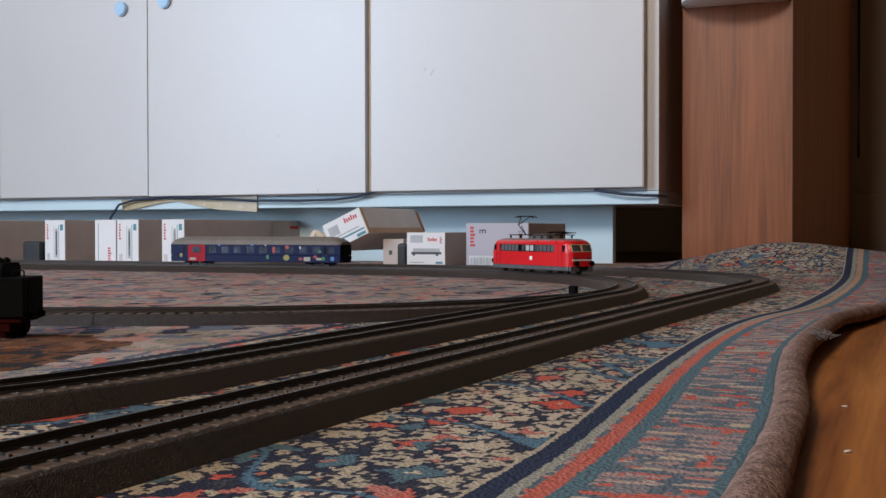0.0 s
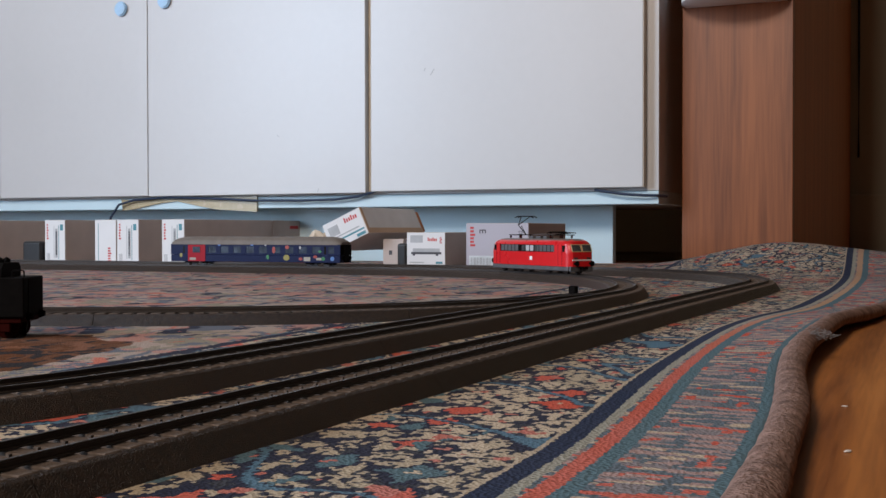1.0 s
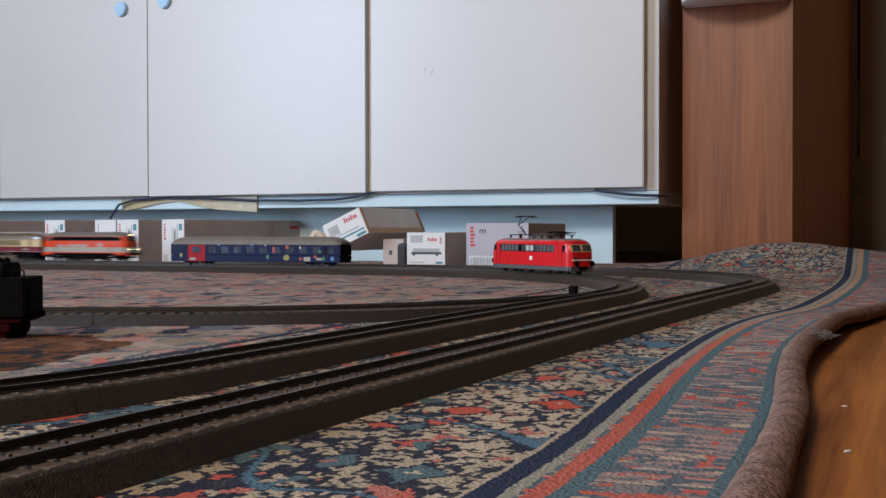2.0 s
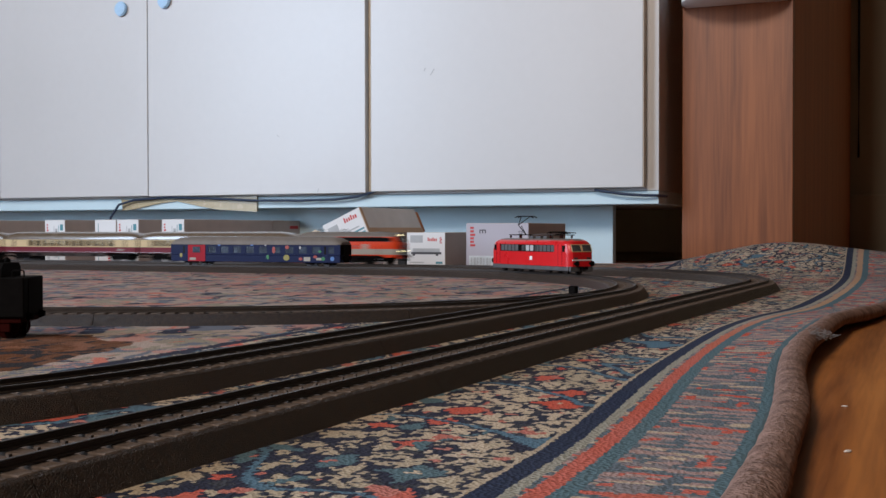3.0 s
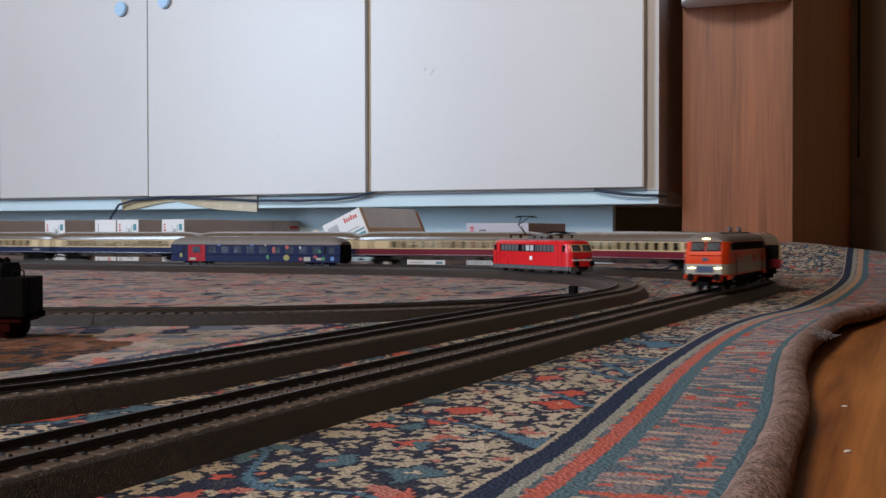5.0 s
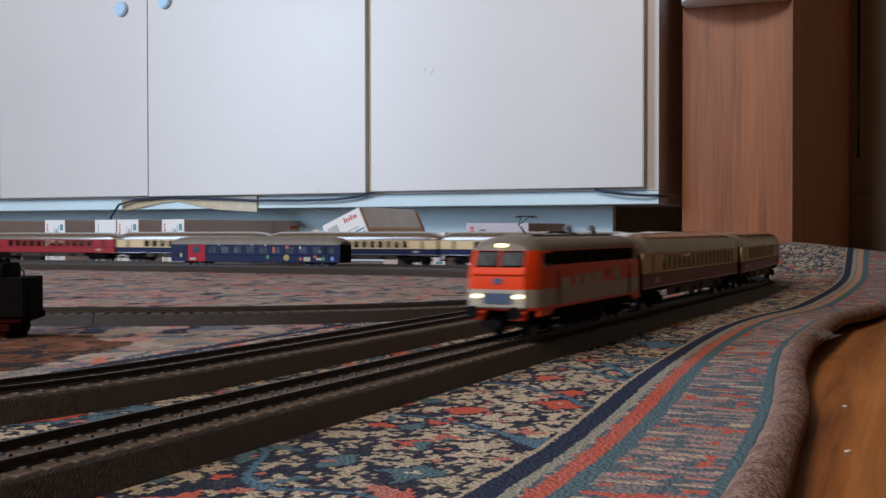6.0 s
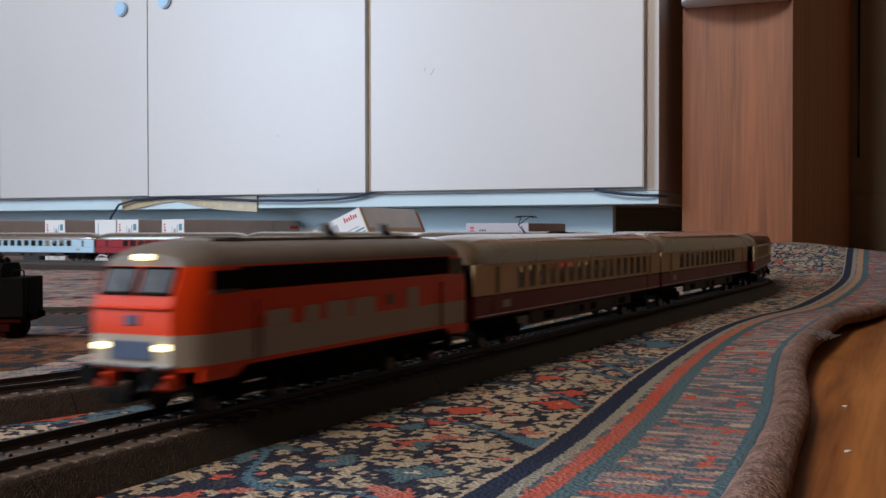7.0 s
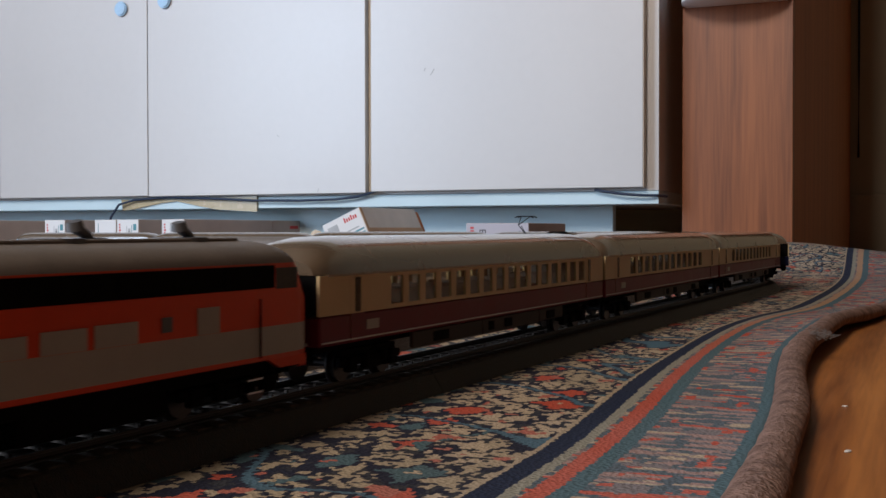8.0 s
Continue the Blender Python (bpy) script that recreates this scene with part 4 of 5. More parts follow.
    for sx in (-1, 1):
        g = bmesh.new()
        box(g, sx * (e + 0.0001), sx * (e + 0.0019), -0.0062, 0.0062, z0 + 0.001, eave - 0.001, bevel=0.0008)
        part("gangway", g, M_CHASSIS, root, "black rubber gangway surround")
    un = bmesh.new()
    box(un, -e + 0.004, e - 0.004, -0.0105, 0.0105, 0.0104, 0.0122)
    part("underframe", un, M_CHASSIS, root)
    if name == "passenger_coach":
        for sd in (-1, 1):
            for x0, x1, zb in ((-0.079, -0.048, 0.0074), (-0.0475, 0.014, 0.0070), (0.0145, 0.0745, 0.0072)):
                part("skirt_panel", boxed(x0, x1, sd * 0.0138, sd * 0.0152, zb, z0 - 0.0001, bevel=0.0004, seg=1), M_SKIRT, root, "dark brown equipment skirt")
            for x, l in ((-0.062, 0.010), (-0.012, 0.007), (0.006, 0.005), (0.052, 0.012)):
                part("equipment_hatch", boxed(x - l / 2, x + l / 2, sd * 0.0152, sd * 0.0156, 0.0082, 0.0116), M_CHASSIS, root)
    buffers_and_hook(root, L, 0.0112, 0.33)
    px = e - 0.0375
    bg = [bogie(root, px, 0.027, 0.0120, frame), bogie(root, -px, 0.027, 0.0120, frame)]
    return root, bg, px


def electric_loco():
    root = thing("electric_locomotive", "bright red model electric locomotive with one raised pantograph", "model train")
    L, half, z0, eave, top, waist = 0.160, 0.0172, 0.0085, 0.0325, 0.0385, 0.0240
    body = part("body", hull(body_rings(L, half, z0, eave, top, 0.008, 0.40, waist)), [M_TRAFFIC, M_ROOFGREY], root, smooth=True)
    for f in body.data.polygons:
        f.material_index = 1 if f.center.z > eave + 0.0044 else 0
    skirt = boxed(-L / 2 + 0.003, L / 2 - 0.003, -half + 0.0006, half - 0.0006, 0.0035, 0.0086, bevel=0.001)
    part("frame_skirt", skirt, M_FRAMEGREY, root, "dark grey frame skirt")
    for s in (-1, 1):
        y = half - 0.0002
        band = panel("window_band", root, -0.058, 0.050, s, y, 0.0238, 0.0318, M_CHASSIS, "dark grey grille band")
        for k in range(4):
            panel("side_window", band, -0.012 + k * 0.0085, -0.0055 + k * 0.0085, s, y + 0.0003, 0.0248, 0.0310, M_PRINT_G if k in (1, 2) else M_WINDOW_L, t=0.0003)
        for k in range(10):
            x = -0.056 + (k if k < 5 else k + 4.6) * 0.0075
            panel("grille", band, x, x + 0.0062, s, y + 0.0003, 0.0244, 0.0314, M_FRAMEGREY, t=0.0002)
        panel("emblem", root, 0.004, 0.009, s, y + 0.0001, 0.0145, 0.0188, M_CARD_W, "small white square emblem")
        for sx in (-1, 1):
            panel("cab_window", root, sx * 0.0674, sx * 0.0716, s, y - 0.0003, 0.0245, 0.0312, M_WINDOW, "black cab side window", t=0.0006)
            panel("door_seam", root, sx * 0.0590, sx * 0.0594, s, y, 0.0095, 0.0325, M_WINE)
            panel("door_seam", root, sx * 0.0665, sx * 0.0669, s, y, 0.0095, 0.0325, M_WINE)
    for sx in (-1, 1):
        xf = sx * L / 2
        for y in (-0.0068, 0.0068):
            p = Vector((xf - sx * (0.0283 - waist) * 0.40 + sx * 0.0002, y, 0.0283))
            w = part("windscreen", boxed(-0.0004, 0.0004, -0.0057, 0.0057, -0.0037, 0.0037, bevel=0.0003, seg=1), M_WINDOW_L, root, "grey windscreen with pale frame")
            w.matrix_basis = Matrix.Translation(p) @ Matrix.Rotation(sx * -math.atan(0.40), 4, "Y")
            fr = bmesh.new()
            for q in ((-0.0062, 0.0062, 0.0037, 0.0043), (-0.0062, 0.0062, -0.0043, -0.0037), (-0.0063, -0.0057, -0.0043, 0.0043), (0.0057, 0.0063, -0.0043, 0.0043)):
                box(fr, -0.0002, 0.0006, q[0], q[1], q[2], q[3])
            part("frame", fr, M_CREAM, w)
            part("headlight", boxed(xf - sx * 0.001, xf + sx * 0.0007, y * 1.25 - 0.0024, y * 1.25 + 0.0024, 0.0168, 0.0184, bevel=0.0004), M_WINDOW_L, root)
        part("front_stripe", boxed(xf - sx * 0.001, xf + sx * 0.0004, -0.0128, 0.0128, 0.0148, 0.0162), M_CARD_W, root, "white front stripe")
        part("buffer_beam", boxed(xf - sx * 0.004, xf - sx * 0.0005, -0.0150, 0.0150, 0.0030, 0.0088, bevel=0.0008), M_FRAMEGREY, root)
    # roof gear: one pantograph up, one folded
    def rods(name, pts_list, r, mat):
        bm = bmesh.new()
        for pts in pts_list:
            tube(bm, pts, r, 6)
        return part(name, bm, mat, root)
    zt = top + 0.0004
    for x in (-0.052, -0.030, 0.030, 0.052):
        for y in (-0.0065, 0.0065):
            ins = bmesh.new()
            for k in range(3):
                cyl(ins, (x, y, zt + 0.0004 + k * 0.0011), (0, 0, 1), 0.0013 if k % 2 else 0.0009, 0.0011, 10)
            part("insulator", ins, M_DARKRED, root)
    zb = zt + 0.0036
    rods("pantograph_base", [[(-0.054, -0.007, zb), (-0.028, -0.007, zb)], [(-0.054, 0.007, zb), (-0.028, 0.007, zb)], [(-0.054, -0.007, zb), (-0.054, 0.007, zb)], [(-0.028, -0.007, zb), (-0.028, 0.007, zb)]], 0.0006, M_CHASSIS)
    knee, head = (-0.046, zb + 0.0115), (-0.030, zb + 0.0215)
    rods("pantograph_arm", [[(-0.030, 0.0, zb), (knee[0], 0.0, knee[1])], [(knee[0], 0.0, knee[1]), (head[0], -0.006, head[1])], [(knee[0], 0.0, knee[1]), (head[0], 0.006, head[1])], [(-0.034, 0.003, zb), (knee[0] + 0.002, 0.003, knee[1] - 0.001)]], 0.0005, M_CHASSIS)
    rods("contact_strip", [[(head[0] + d, -0.013, head[1] - 0.0016), (head[0] + d, -0.009, head[1]), (head[0] + d, 0.009, head[1]), (head[0] + d, 0.013, head[1] - 0.0016)] for d in (-0.0035, 0.0035)]
         + [[(head[0] - 0.0035, y, head[1]), (head[0] + 0.0035, y, head[1])] for y in (-0.006, 0.006)], 0.0006, M_CHASSIS)
    rods("folded_pantograph", [[(0.026, y, zb), (0.056, y, zb)] for y in (-0.007, 0.007)] + [[(0.030, 0, zb + 0.0005), (0.060, 0, zb + 0.0022)], [(0.060, -0.006, zb + 0.0022), (0.032, -0.009, zb + 0.003)], [(0.060, 0.006, zb + 0.0022), (0.032, 0.009, zb + 0.003)]]
         + [[(0.032 + d, -0.013, zb + 0.002), (0.032 + d, -0.009, zb + 0.0034), (0.032 + d, 0.009, zb + 0.0034), (0.032 + d, 0.013, zb + 0.002)] for d in (0, 0.006)], 0.0006, M_CHASSIS)
    rg = bmesh.new()
    for x, l in ((-0.012, 0.008), (0.002, 0.010), (0.016, 0.007)):
        box(rg, x - l / 2, x + l / 2, -0.005, 0.005, top - 0.001, top + 0.0028, bevel=0.0006, seg=1)
    tube(rg, [(-0.022, 0.004, zb), (0.0, 0.004, zb + 0.001), (0.024, 0.004, zb)], 0.0004, 6)
    part("roof_equipment", rg, M_FRAMEGREY, root)
    buffers_and_hook(root, L)
    for x in (0.046, -0.046):
        bogie(root, x, 0.034, 0.0128, M_FRAMEGREY)
    return root


def tender():
    root = thing("steam_tender", "black model steam tender with red wheels, standing on the carpet", "model train")
    b = bmesh.new()
    box(b, -0.075, 0.0, -0.0165, 0.0165, 0.0115, 0.0330, bevel=0.0007)
    part("tank", b, M_CHASSIS, root)
    c = bmesh.new()
    rings = []
    for x, zt in ((-0.074, 0.040), (-0.050, 0.0405), (-0.026, 0.0405), (-0.012, 0.0405)):
        rings.append([(x, -0.0155, 0.0331), (x, -0.0155, zt - 0.003), (x, -0.0120, zt), (x, 0.0120, zt), (x, 0.0155, zt - 0.003), (x, 0.0155, 0.0331)])
    part("coal_bunker", loft(c, rings), M_CHASSIS, root)
    part("grab_rail", tube(bmesh.new(), [(-0.0062, -0.0155, 0.0331), (-0.0062, -0.0155, 0.0362), (-0.0052, -0.0155, 0.0368), (-0.0008, -0.0155, 0.0368), (0.0, -0.0155, 0.0362), (0.0, -0.0155, 0.0331)], 0.00045, 6), M_CHASSIS, root)
    coal = bmesh.new()
    for k in range(60):
        r = random.uniform(0.0012, 0.0026)
        bmesh.ops.create_icosphere(coal, subdivisions=1, radius=r, matrix=Matrix.Translation((random.uniform(-0.07, -0.016), random.uniform(-0.011, 0.011), 0.0405 + random.uniform(-0.0004, 0.0008))))
    tagged(part("coal", coal, M_CHASSIS, root), kind="stuff")
    part("frame", boxed(-0.074, -0.002, -0.0150, 0.0150, 0.0085, 0.0114, bevel=0.0004), M_DARKRED, root, "dark red frame")
    for x in (-0.060, -0.044, -0.026, -0.011):
        w = part("wheelset", wheelset(x, 0.0060), M_DARKRED, root, "dark red spoked wheels")
        for y in (-0.0128, 0.0128):
            part("axle_box", boxed(x - 0.003, x + 0.003, y - 0.0015, y + 0.0015, 0.0035, 0.0092, bevel=0.0005, seg=1), M_DARKRED, root)
    part("ladder", tube(bmesh.new(), [(0.0004, -0.0125, 0.0040), (0.0012, -0.0125, 0.0120), (0.0012, -0.0125, 0.0320)], 0.0004, 6), M_CHASSIS, root)
    for y in (-0.0100, 0.0100):
        part("buffer", cyl(bmesh.new(), (0.0014, y, 0.0120), (1, 0, 0), 0.0026, 0.0030, 14, 0.0014), M_CHASSIS, root)
    return root


def seat_on(line, s, gap):
    """Pose of a vehicle whose two pivots, gap either way from its middle, both sit on the line."""
    x0, y0, _ = line.at(s - gap)
    x1, y1, _ = line.at(s + gap)
    return Matrix.Translation(((x0 + x1) / 2, (y0 + y1) / 2, RAIL_Z)) @ Matrix.Rotation(math.atan2(y1 - y0, x1 - x0), 4, "Z")


# ---------------------------------------------------------------- packing boxes


def carton(label, m, w, l, h, marks=(), side=None, flap=False, face=None):
    """A printed end-opening carton: x across its front, y away from it. marks: (x0, x1, z0, z1, ink) on the front."""
    root = thing("packing_box", label, "box", "packing boxes")
    root.matrix_basis = m
    part("sleeve", boxed(0, w, 0.0006, l, 0, h, bevel=0.0008, seg=2), side or M_CARD_B, root)
    end = part("end_flap", boxed(0.0004, w - 0.0004, -0.0006, 0.0005, 0.0004, h - 0.0004, bevel=0.0003, seg=1), face or M_CARD_W, root, "white printed end flap")
    for x0, x1, z0, z1, ink in marks:
        dx, dz = (x1 - x0) * w, (z1 - z0) * h
        if ink is M_PRINT_R and max(dx, dz) > 0.006:
            n = 6
            for k in range(n):
                f0, f1 = k / n, (k + 0.62) / n
                lo, hi = (0.0, 1.0) if k in (0, 3) else (0.0, 0.72)
                q = (x0 * w + dx * f0, x0 * w + dx * f1, z0 * h + dz * lo, z0 * h + dz * hi) if dx > dz else (x0 * w + dx * lo, x0 * w + dx * hi, z0 * h + dz * f0, z0 * h + dz * f1)
                part("print", boxed(q[0], q[1], -0.0009, -0.0006, q[2], q[3]), ink, end)
        else:
            part("print", boxed(x0 * w, x1 * w, -0.0009, -0.0006, z0 * h, z1 * h), ink, end)
    return root

# ---------------------------------------------------------------- put everything in its place
build_floor()
build_carpet()
build_room()
build_cabinet()
build_pedestal()
build_cables()


def build_boxes():
    R, K, G, T = M_PRINT_R, M_PRINT_K, M_PRINT_G, M_PRINT_T
    bars = [(0.10 + 0.06 * k, 0.125 + 0.06 * k + 0.012 * (k % 2), 0.04, 0.24, G) for k in range(5)]
    tall = [(0.10, 0.19, 0.56, 0.93, R), (0.45, 0.47, 0.12, 0.86, G), (0.52, 0.63, 0.14, 0.80, G), (0.54, 0.61, 0.20, 0.74, K), (0.68, 0.70, 0.10, 0.88, T), (0.76, 0.90, 0.76, 0.90, T)] + bars[:3]
    lab = "long white and brown card box for a model coach"
    for a, b, mk in ((-1.6163, 1.5385, tall), (-1.4575, 1.5385, tall), (-1.3435, 1.5367, [(0.62, 0.78, 0.06, 0.40, R), (0.16, 0.18, 0.05, 0.92, T)]), (-1.2955, 1.5367, tall), (-1.2023, 1.5385, tall)):
        carton(lab, ROOM @ pose(a, b, 0.0), 0.0462, 0.2679, 0.077, mk)
    carton("white card box with a picture of a coach on its end", ROOM @ pose(-0.7455, 1.5385, 0.0), 0.0638, 0.1539, 0.0548,
           [(0.10, 0.42, 0.72, 0.92, G), (0.55, 0.80, 0.76, 0.86, R), (0.86, 0.92, 0.70, 0.88, R), (0.12, 0.9, 0.40, 0.46, K), (0.16, 0.86, 0.46, 0.56, G), (0.16, 0.22, 0.36, 0.40, K), (0.76, 0.82, 0.36, 0.40, K), (0.76, 0.93, 0.14, 0.20, T), (0.08, 0.45, 0.16, 0.19, G)])
    tb = carton("taller card box with a barcode label, its end tinted lavender for shade", ROOM @ pose(-0.648, 1.5385, 0.0), 0.0983, 0.172, 0.0684,
                [(0.07, 0.15, 0.50, 0.95, R), (0.05, 0.48, 0.03, 0.30, M_LABEL)] + [(0.08 + 0.05 * k, 0.10 + 0.05 * k + 0.012 * (k % 2), 0.06, 0.26, G) for k in range(7)], face=M_CARD_L)
    letter(tb, "E", 0.0217, 0.0600, 0.0145, K, turn=-90)
    letter(tb, "182", 0.0887, 0.045, 0.0085, K, turn=90)
    tilt = carton("open white and tan card box leaning tilted on a smaller box", ROOM @ pose(-0.8751, 1.5385, 0.025) @ pose(0, 0, 0, 0, -24, 0), 0.0710, 0.199, 0.0439,
                  [(0.10, 0.36, 0.45, 0.8, G), (0.55, 0.9, 0.70, 0.88, R), (0.2, 0.85, 0.36, 0.40, G), (0.25, 0.95, 0.22, 0.28, T), (0.72, 0.95, 0.05, 0.15, T)], side=M_CARD_P)
    part("side_flap", boxed(0.0711, 0.0719, 0.0, 0.199, 0.0005, 0.009), M_CARD_T, tilt, "tan folded card flap")
    part("edge_flap", boxed(0.0711, 0.0719, 0.0, 0.007, 0.0092, 0.0434), M_CARD_T, tilt, "tan folded card flap")
    part("arched_flap", boxed(0.058, 0.0707, 0.1993, 0.212, 0.002, 0.040, bevel=0.003), M_REDBROWN, tilt, "dark brown inner sleeve")
    # added box that lengthens the coach box's side to fit the camera's view
    back = carton("brown card box that extends a coach box's side", ROOM @ pose(-1.2023, 1.8086, 0.0), 0.0462, 0.1023, 0.077, face=M_CARD_B)
    part("print", boxed(0.0461, 0.0464, 0.060, 0.090, 0.061, 0.067), M_PRINT_R, back)
    wad = bmesh.new()
    bmesh.ops.create_icosphere(wad, subdivisions=3, radius=1.0)
    for vt in wad.verts:
        vt.co *= 1 + 0.35 * noise.noise(vt.co * 2.3) + 0.15 * noise.noise(vt.co * 6.0)
        vt.co = Vector((vt.co.x * 0.030, vt.co.y * 0.022, max(0.0, 0.027 + vt.co.z * 0.029)))
    tagged(part("paper_wad", wad, M_TISSUE), "crumpled cream tissue paper behind a coach", "paper").matrix_basis = ROOM @ pose(-0.9503, 1.629, 0.0)
    small = carton("small grey card box under a tilted box", ROOM @ pose(-0.8045, 1.5747, 0.0), 0.0362, 0.0814, 0.0444, [(0.3, 0.45, 0.45, 0.6, K)], face=M_CARD_B)
    cap = part("black_clamp", boxed(0, 0.0163, -0.011, 0.018, 0, 0.038, bevel=0.004, seg=3), M_BLACK)
    cap.matrix_basis = ROOM @ pose(-0.767, 1.5584, 0.0)
    tagged(cap, "small black plastic clamp between card boxes", "clamp", "black clamps")
    blk = part("black_clamp", boxed(0, 0.0416, 0, 0.027, 0, 0.0394, bevel=0.005, seg=3), M_BLACK)
    blk.matrix_basis = ROOM @ pose(-1.5023, 1.5294, 0.0)
    tagged(blk, "black glossy plastic clamp leaning on a card box", "clamp", "black clamps")


def letter(parent, text, x, z, size, ink, turn=0):
    cu = bpy.data.curves.new("print", "FONT")
    cu.body, cu.size, cu.extrude = text, size, 0.0002
    tmp = bpy.data.objects.new("print", cu)
    me = bpy.data.meshes.new_from_object(tmp)
    bpy.data.objects.remove(tmp)
    me.materials.append(ink)
    ob = new("print", me)
    ob.parent = parent
    ob.matrix_basis = pose(x, -0.0008, z, rx=90) @ pose(0, 0, 0, rz=turn)
    return ob


build_boxes()

art = coach("art_coach", "dark blue model coach with painted spots and a red panel", 0.272, 0.0395, 0.0155, M_COBALT, M_COBALT, M_ROOFGREY, M_CHASSIS, 0.0150,
            wz=(0.0172, 0.0262), win=[-0.0665 + k * 0.0208 for k in range(10)], lit=False, z0=0.0050, eave=0.0290, hw=0.0062)
art[0].matrix_basis = seat_on(INNER, IN_LEAD + IN_BACK - 0.178, art[2])
SPOTS = [surface("spot_" + n, c, 0.4) for n, c in (("red", (0.30, 0.035, 0.022)), ("green", (0.02, 0.16, 0.05)), ("yellow", (0.24, 0.20, 0.03)), ("blue", (0.07, 0.17, 0.42)), ("white", (0.4, 0.4, 0.42)))]
for sd in (-1, 1):
    x0 = sd * 0.092
    panel("red_panel", art[0], x0 - 0.0145, x0 + 0.0145, sd, 0.0156, 0.0055, 0.0282, M_CRIMSON, "red panel with a window")
    panel("red_panel_window", art[0], x0 - 0.0062, x0 + 0.0062, sd, 0.0160, 0.0175, 0.0258, M_SHEENPANE)
    panel("number_panel", art[0], x0 - 0.0115, x0 - 0.001, sd, 0.0160, 0.0072, 0.0105, M_PEBBLE)
    panel("number_panel", art[0], sd * -0.086 - 0.005, sd * -0.086 + 0.005, sd, 0.0156, 0.0072, 0.0125, M_PEBBLE)
    for dx, z, w, h, c in ((0.0558, 0.0284, 0.003, 0.002, 0), (0.0818, 0.0282, 0.005, 0.002, 3), (0.1353, 0.0282, 0.005, 0.002, 3), (0.157, 0.0282, 0.003, 0.002, 4), (0.0558, 0.0105, 0.004, 0.004, 1),
                           (0.1605, 0.0120, 0.005, 0.006, 1), (0.1700, 0.0217, 0.005, 0.009, 0), (0.1910, 0.0255, 0.006, 0.005, 0), (0.1900, 0.0115, 0.010, 0.008, 2), (0.2113, 0.0250, 0.003, 0.004, 4),
                           (0.2120, 0.0100, 0.006, 0.004, 0), (0.2344, 0.0130, 0.006, 0.004, 0), (0.2416, 0.0200, 0.005, 0.003, 1), (0.2465, 0.0105, 0.006, 0.005, 1), (0.2604, 0.0105, 0.006, 0.006, 3), (0.0176, 0.0138, 0.005, 0.006, 2)):
        xx = sd * (0.136 - dx)
        bl = bmesh.new()
        cyl(bl, (0, 0, 0), (0, 1, 0), 0.5, 1.0, 10)
        ob = part("painted_spot", bl, SPOTS[c], art[0])
        ob.matrix_basis = pose(xx, sd * 0.01565, z) @ Matrix.Diagonal((w, 0.0005, h, 1))
eloc = electric_loco()
eloc.matrix_basis = seat_on(INNER, IN_LEAD + IN_BACK + 0.2805, 0.046)
tend = tender()
tend.matrix_basis = pose(-0.2245, 0.618, 0.0, rz=2)

loco = diesel_loco()
TEE = "cream and wine red express coach with silver roof"
RHEIN = "cream and dark blue express coach with silver roof"
BODY = 0.2735
OPEN = dict(win=[0.0879 - 0.01273 * k for k in range(16)], hw=0.0043)
CELLS = dict(win=[0.0860 - 0.0149 * k for k in range(12)], hw=0.0052)
SHELL = dict(wz=(0.0236, 0.0328), z0=0.0130, eave=0.0343)
train = [coach("passenger_coach", TEE, BODY, 0.0460, 0.0163, M_CREAM, M_WINE, M_SILVER, M_CHASSIS, 0.0222, trim=M_SILVERTRIM, **SHELL, **lay) for lay in (OPEN, CELLS, CELLS)]
train += [coach("passenger_coach", RHEIN, BODY, 0.0460, 0.0163, M_CREAM, M_COBALT, M_SILVER, M_CHASSIS, 0.0222, trim=M_SILVERTRIM, **SHELL, **lay) for lay in (CELLS, OPEN, CELLS)]
train += [coach("passenger_coach", "carmine red dining coach with silver roof", BODY, 0.0450, 0.0163, M_DINER, M_DINER, M_SILVER, M_CHASSIS, 0.0222, **SHELL, **CELLS)]
train += [coach("passenger_coach", "pale blue coach with silver roof at the end of the train", BODY, 0.0450, 0.0163, M_PALEBLUE, M_PALEBLUE, M_SILVER, M_CHASSIS, 0.0222, **SHELL, **CELLS)]

track("outer_track", "brown moulded model railway track, the outer loop on the carpet", OUTER, 1.6, OUTER.ends, S_Q - 0.15, S_Q + 1.2)
track("inner_track", "brown moulded model railway track, the inner loop on the carpet", INNER, 0.6, INNER.ends, IN_LEAD + IN_BACK + 0.4, INNER.ends)
track("siding_track", "brown moulded model railway track, a siding that leaves the inner loop", SIDING, 0.05, SIDING.ends, 0.1, SIDING.ends)


lever = part("switch_lantern", boxed(-0.0035, 0.0035, -0.003, 0.003, 0.0066, 0.0155, bevel=0.0012), M_CHASSIS)
lx, ly, lh = INNER.at(IN_LEAD + IN_BACK + 0.4375 * TURN + 0.035)
lp = INNER.off(IN_LEAD + IN_BACK + 0.4375 * TURN + 0.035, -0.0125, 0)
lever.matrix_basis = Matrix.Translation(lp) @ Matrix.Rotation(lh, 4, "Z")
tagged(lever, "small black switch lantern beside the rails", "switch lantern")
for k, (fx, fy) in enumerate(((0.147, 0.412), (0.118, 0.328), (0.160, 0.372))):
    chip = bmesh.new()
    bmesh.ops.create_icosphere(chip, subdivisions=2, radius=0.0011 if k else 0.0008, matrix=Matrix.Diagonal((1.6, 0.8, 0.4, 1)))
    tagged(part("crumb", chip, M_CARD_W), "tiny pale crumb on the wooden floor", "crumb", "crumbs").matrix_basis = pose(fx, fy, FLOOR_Z + 0.0003, rz=40 * k)
fz = bmesh.new()
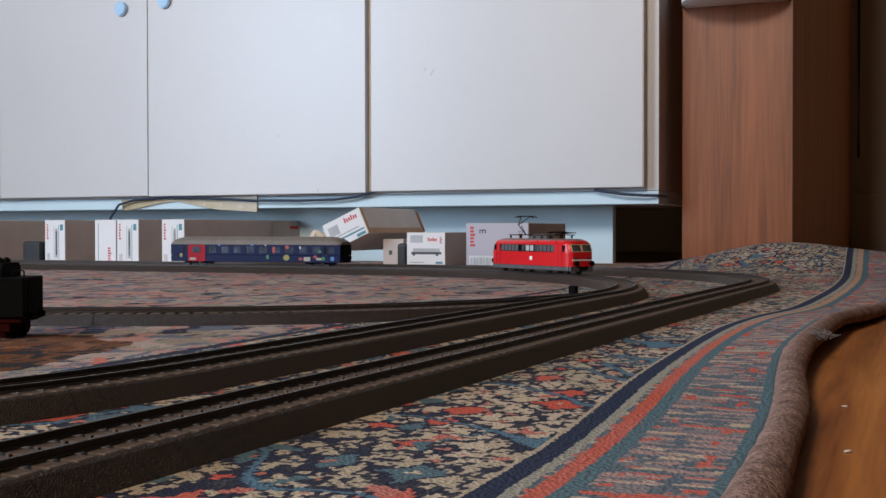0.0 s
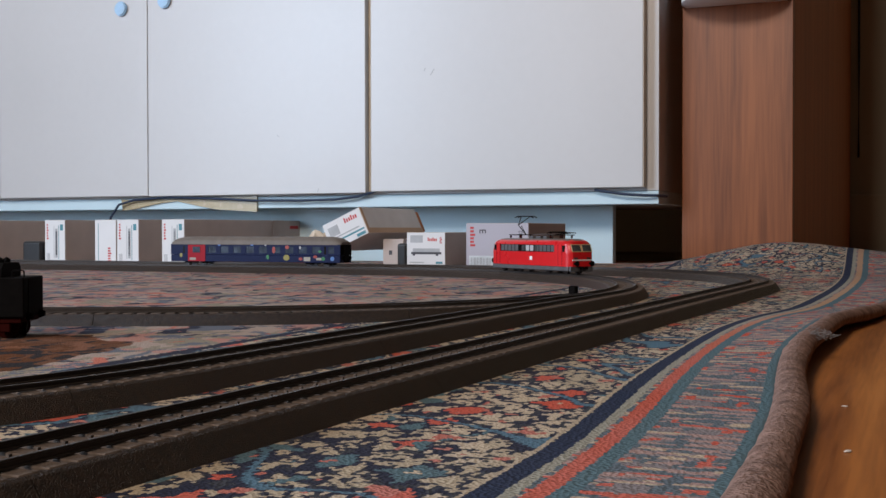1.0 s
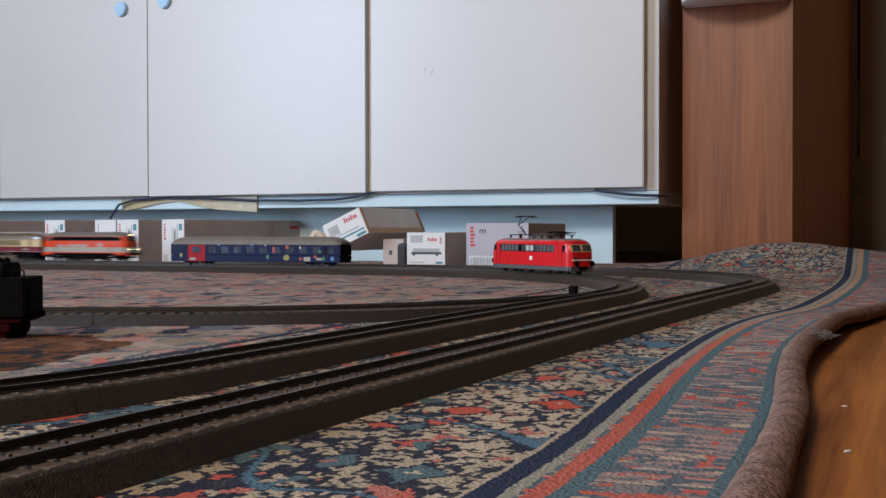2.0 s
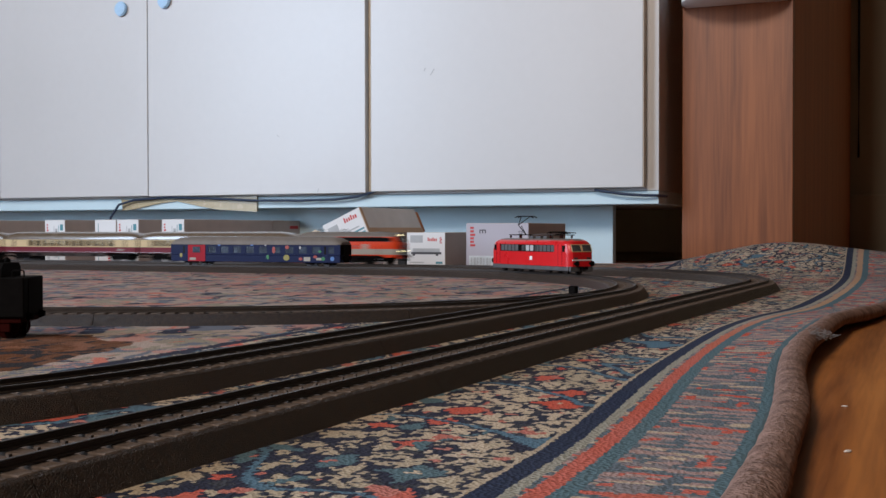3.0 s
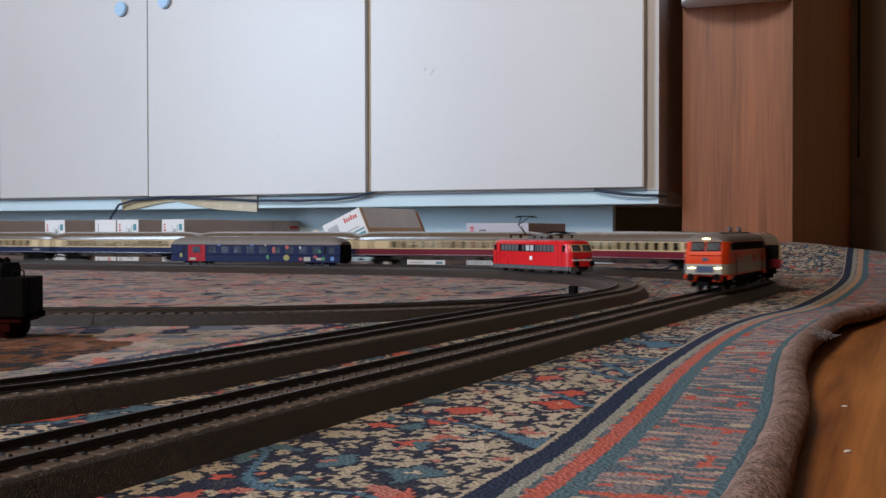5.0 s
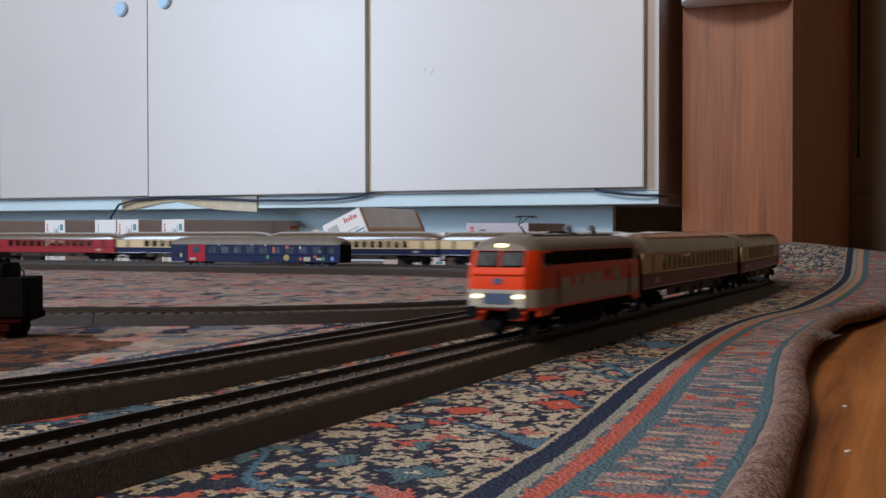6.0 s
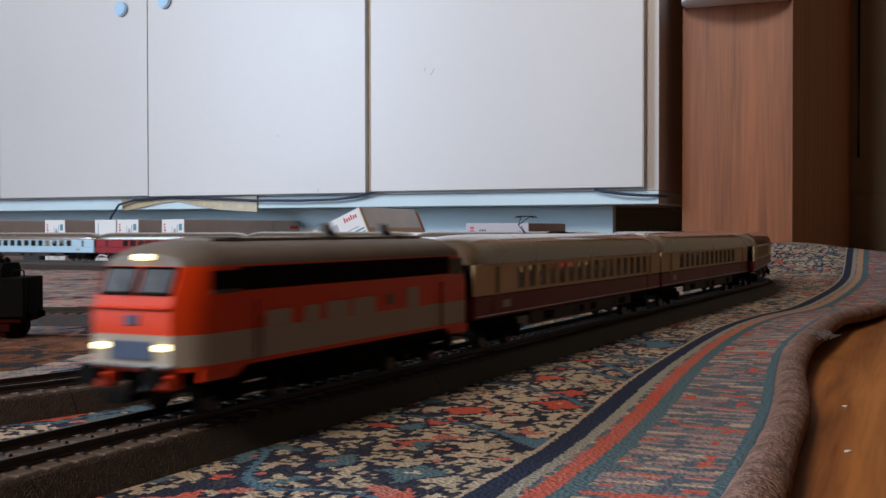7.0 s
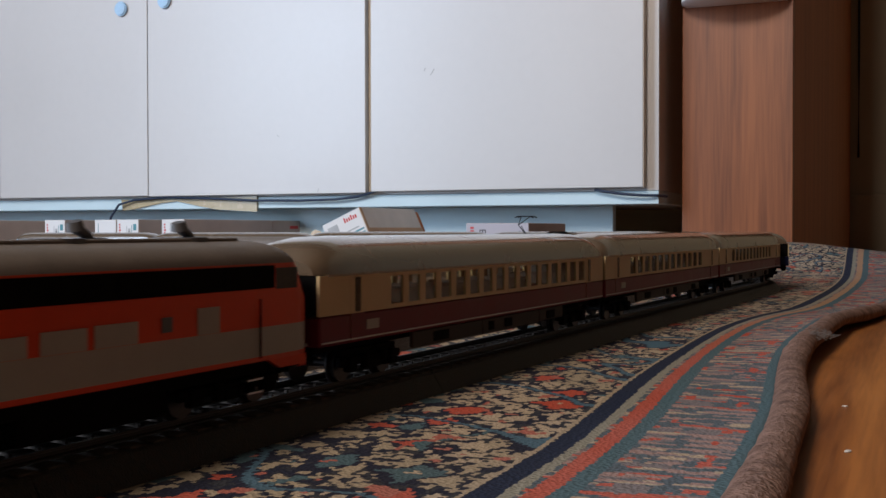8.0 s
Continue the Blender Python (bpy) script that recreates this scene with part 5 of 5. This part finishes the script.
for k in range(24):
    c0 = Vector((random.gauss(0, 0.0035), random.gauss(0, 0.0035), abs(random.gauss(0, 0.002))))
    tube(fz, [c0 + Vector((random.gauss(0, 0.0025), random.gauss(0, 0.0025), random.gauss(0, 0.0015))) for j in range(4)], 0.00013, 4)
tagged(part("lint_tuft", fz, M_LINT), "grey tuft of lint on the carpet's edge", "lint").matrix_basis = pose(0.186, 0.556, 0.005)
PITCH = 0.2776


def rear_of_loco(t):
    """How far the loco's rear coupling still is from the start of the near straight, along the track."""
    ts = (-1.0, 0.0, 1.5, 3.0, 3.6, 4.2, 5.0, 5.8, 6.4, 7.0, 7.5, 8.0, 8.5)
    ds = (2.797, 2.327, 1.621, 0.913, 0.628, 0.345, -0.026, -0.366, -0.538, -0.668, -0.745, -0.780, -0.795)
    i = max(1, min(len(ts) - 3, sum(1 for v in ts if v <= t) - 1))
    t0, t1 = ts[i], ts[i + 1]
    m0, m1 = (ds[i + 1] - ds[i - 1]) / (t1 - ts[i - 1]), (ds[i + 2] - ds[i]) / (ts[i + 2] - t0)
    h = t1 - t0
    x = (t - t0) / h
    return ((2 * x ** 3 - 3 * x ** 2 + 1) * ds[i] + (x ** 3 - 2 * x ** 2 + x) * h * m0 + (3 * x ** 2 - 2 * x ** 3) * ds[i + 1] + (x ** 3 - x ** 2) * h * m1)


def motions():
    times = [0.1 * i for i in range(81)]
    cars = [(loco, 0.0850)] + [(c, -PITCH * (k + 0.5) - 0.002) for k, c in enumerate(train)]
    for (root, bogies, px), ahead in cars:
        rows, turns = [], ([], [])
        for t in times:
            s = S_Q - rear_of_loco(t) + ahead
            m = seat_on(OUTER, s, px)
            rows.append((t, m))
            yaw = math.atan2(m[1][0], m[0][0])
            for b, sg in ((0, 1), (1, -1)):
                h = OUTER.at(s + sg * px)[2]
                d = (h - yaw + math.pi) % (2 * math.pi) - math.pi
                turns[b].append((t, pose(sg * px, 0, 0, rz=math.degrees(d))))
        walk(root, rows)
        for b in (0, 1):
            walk(bogies[b], turns[b])


motions()
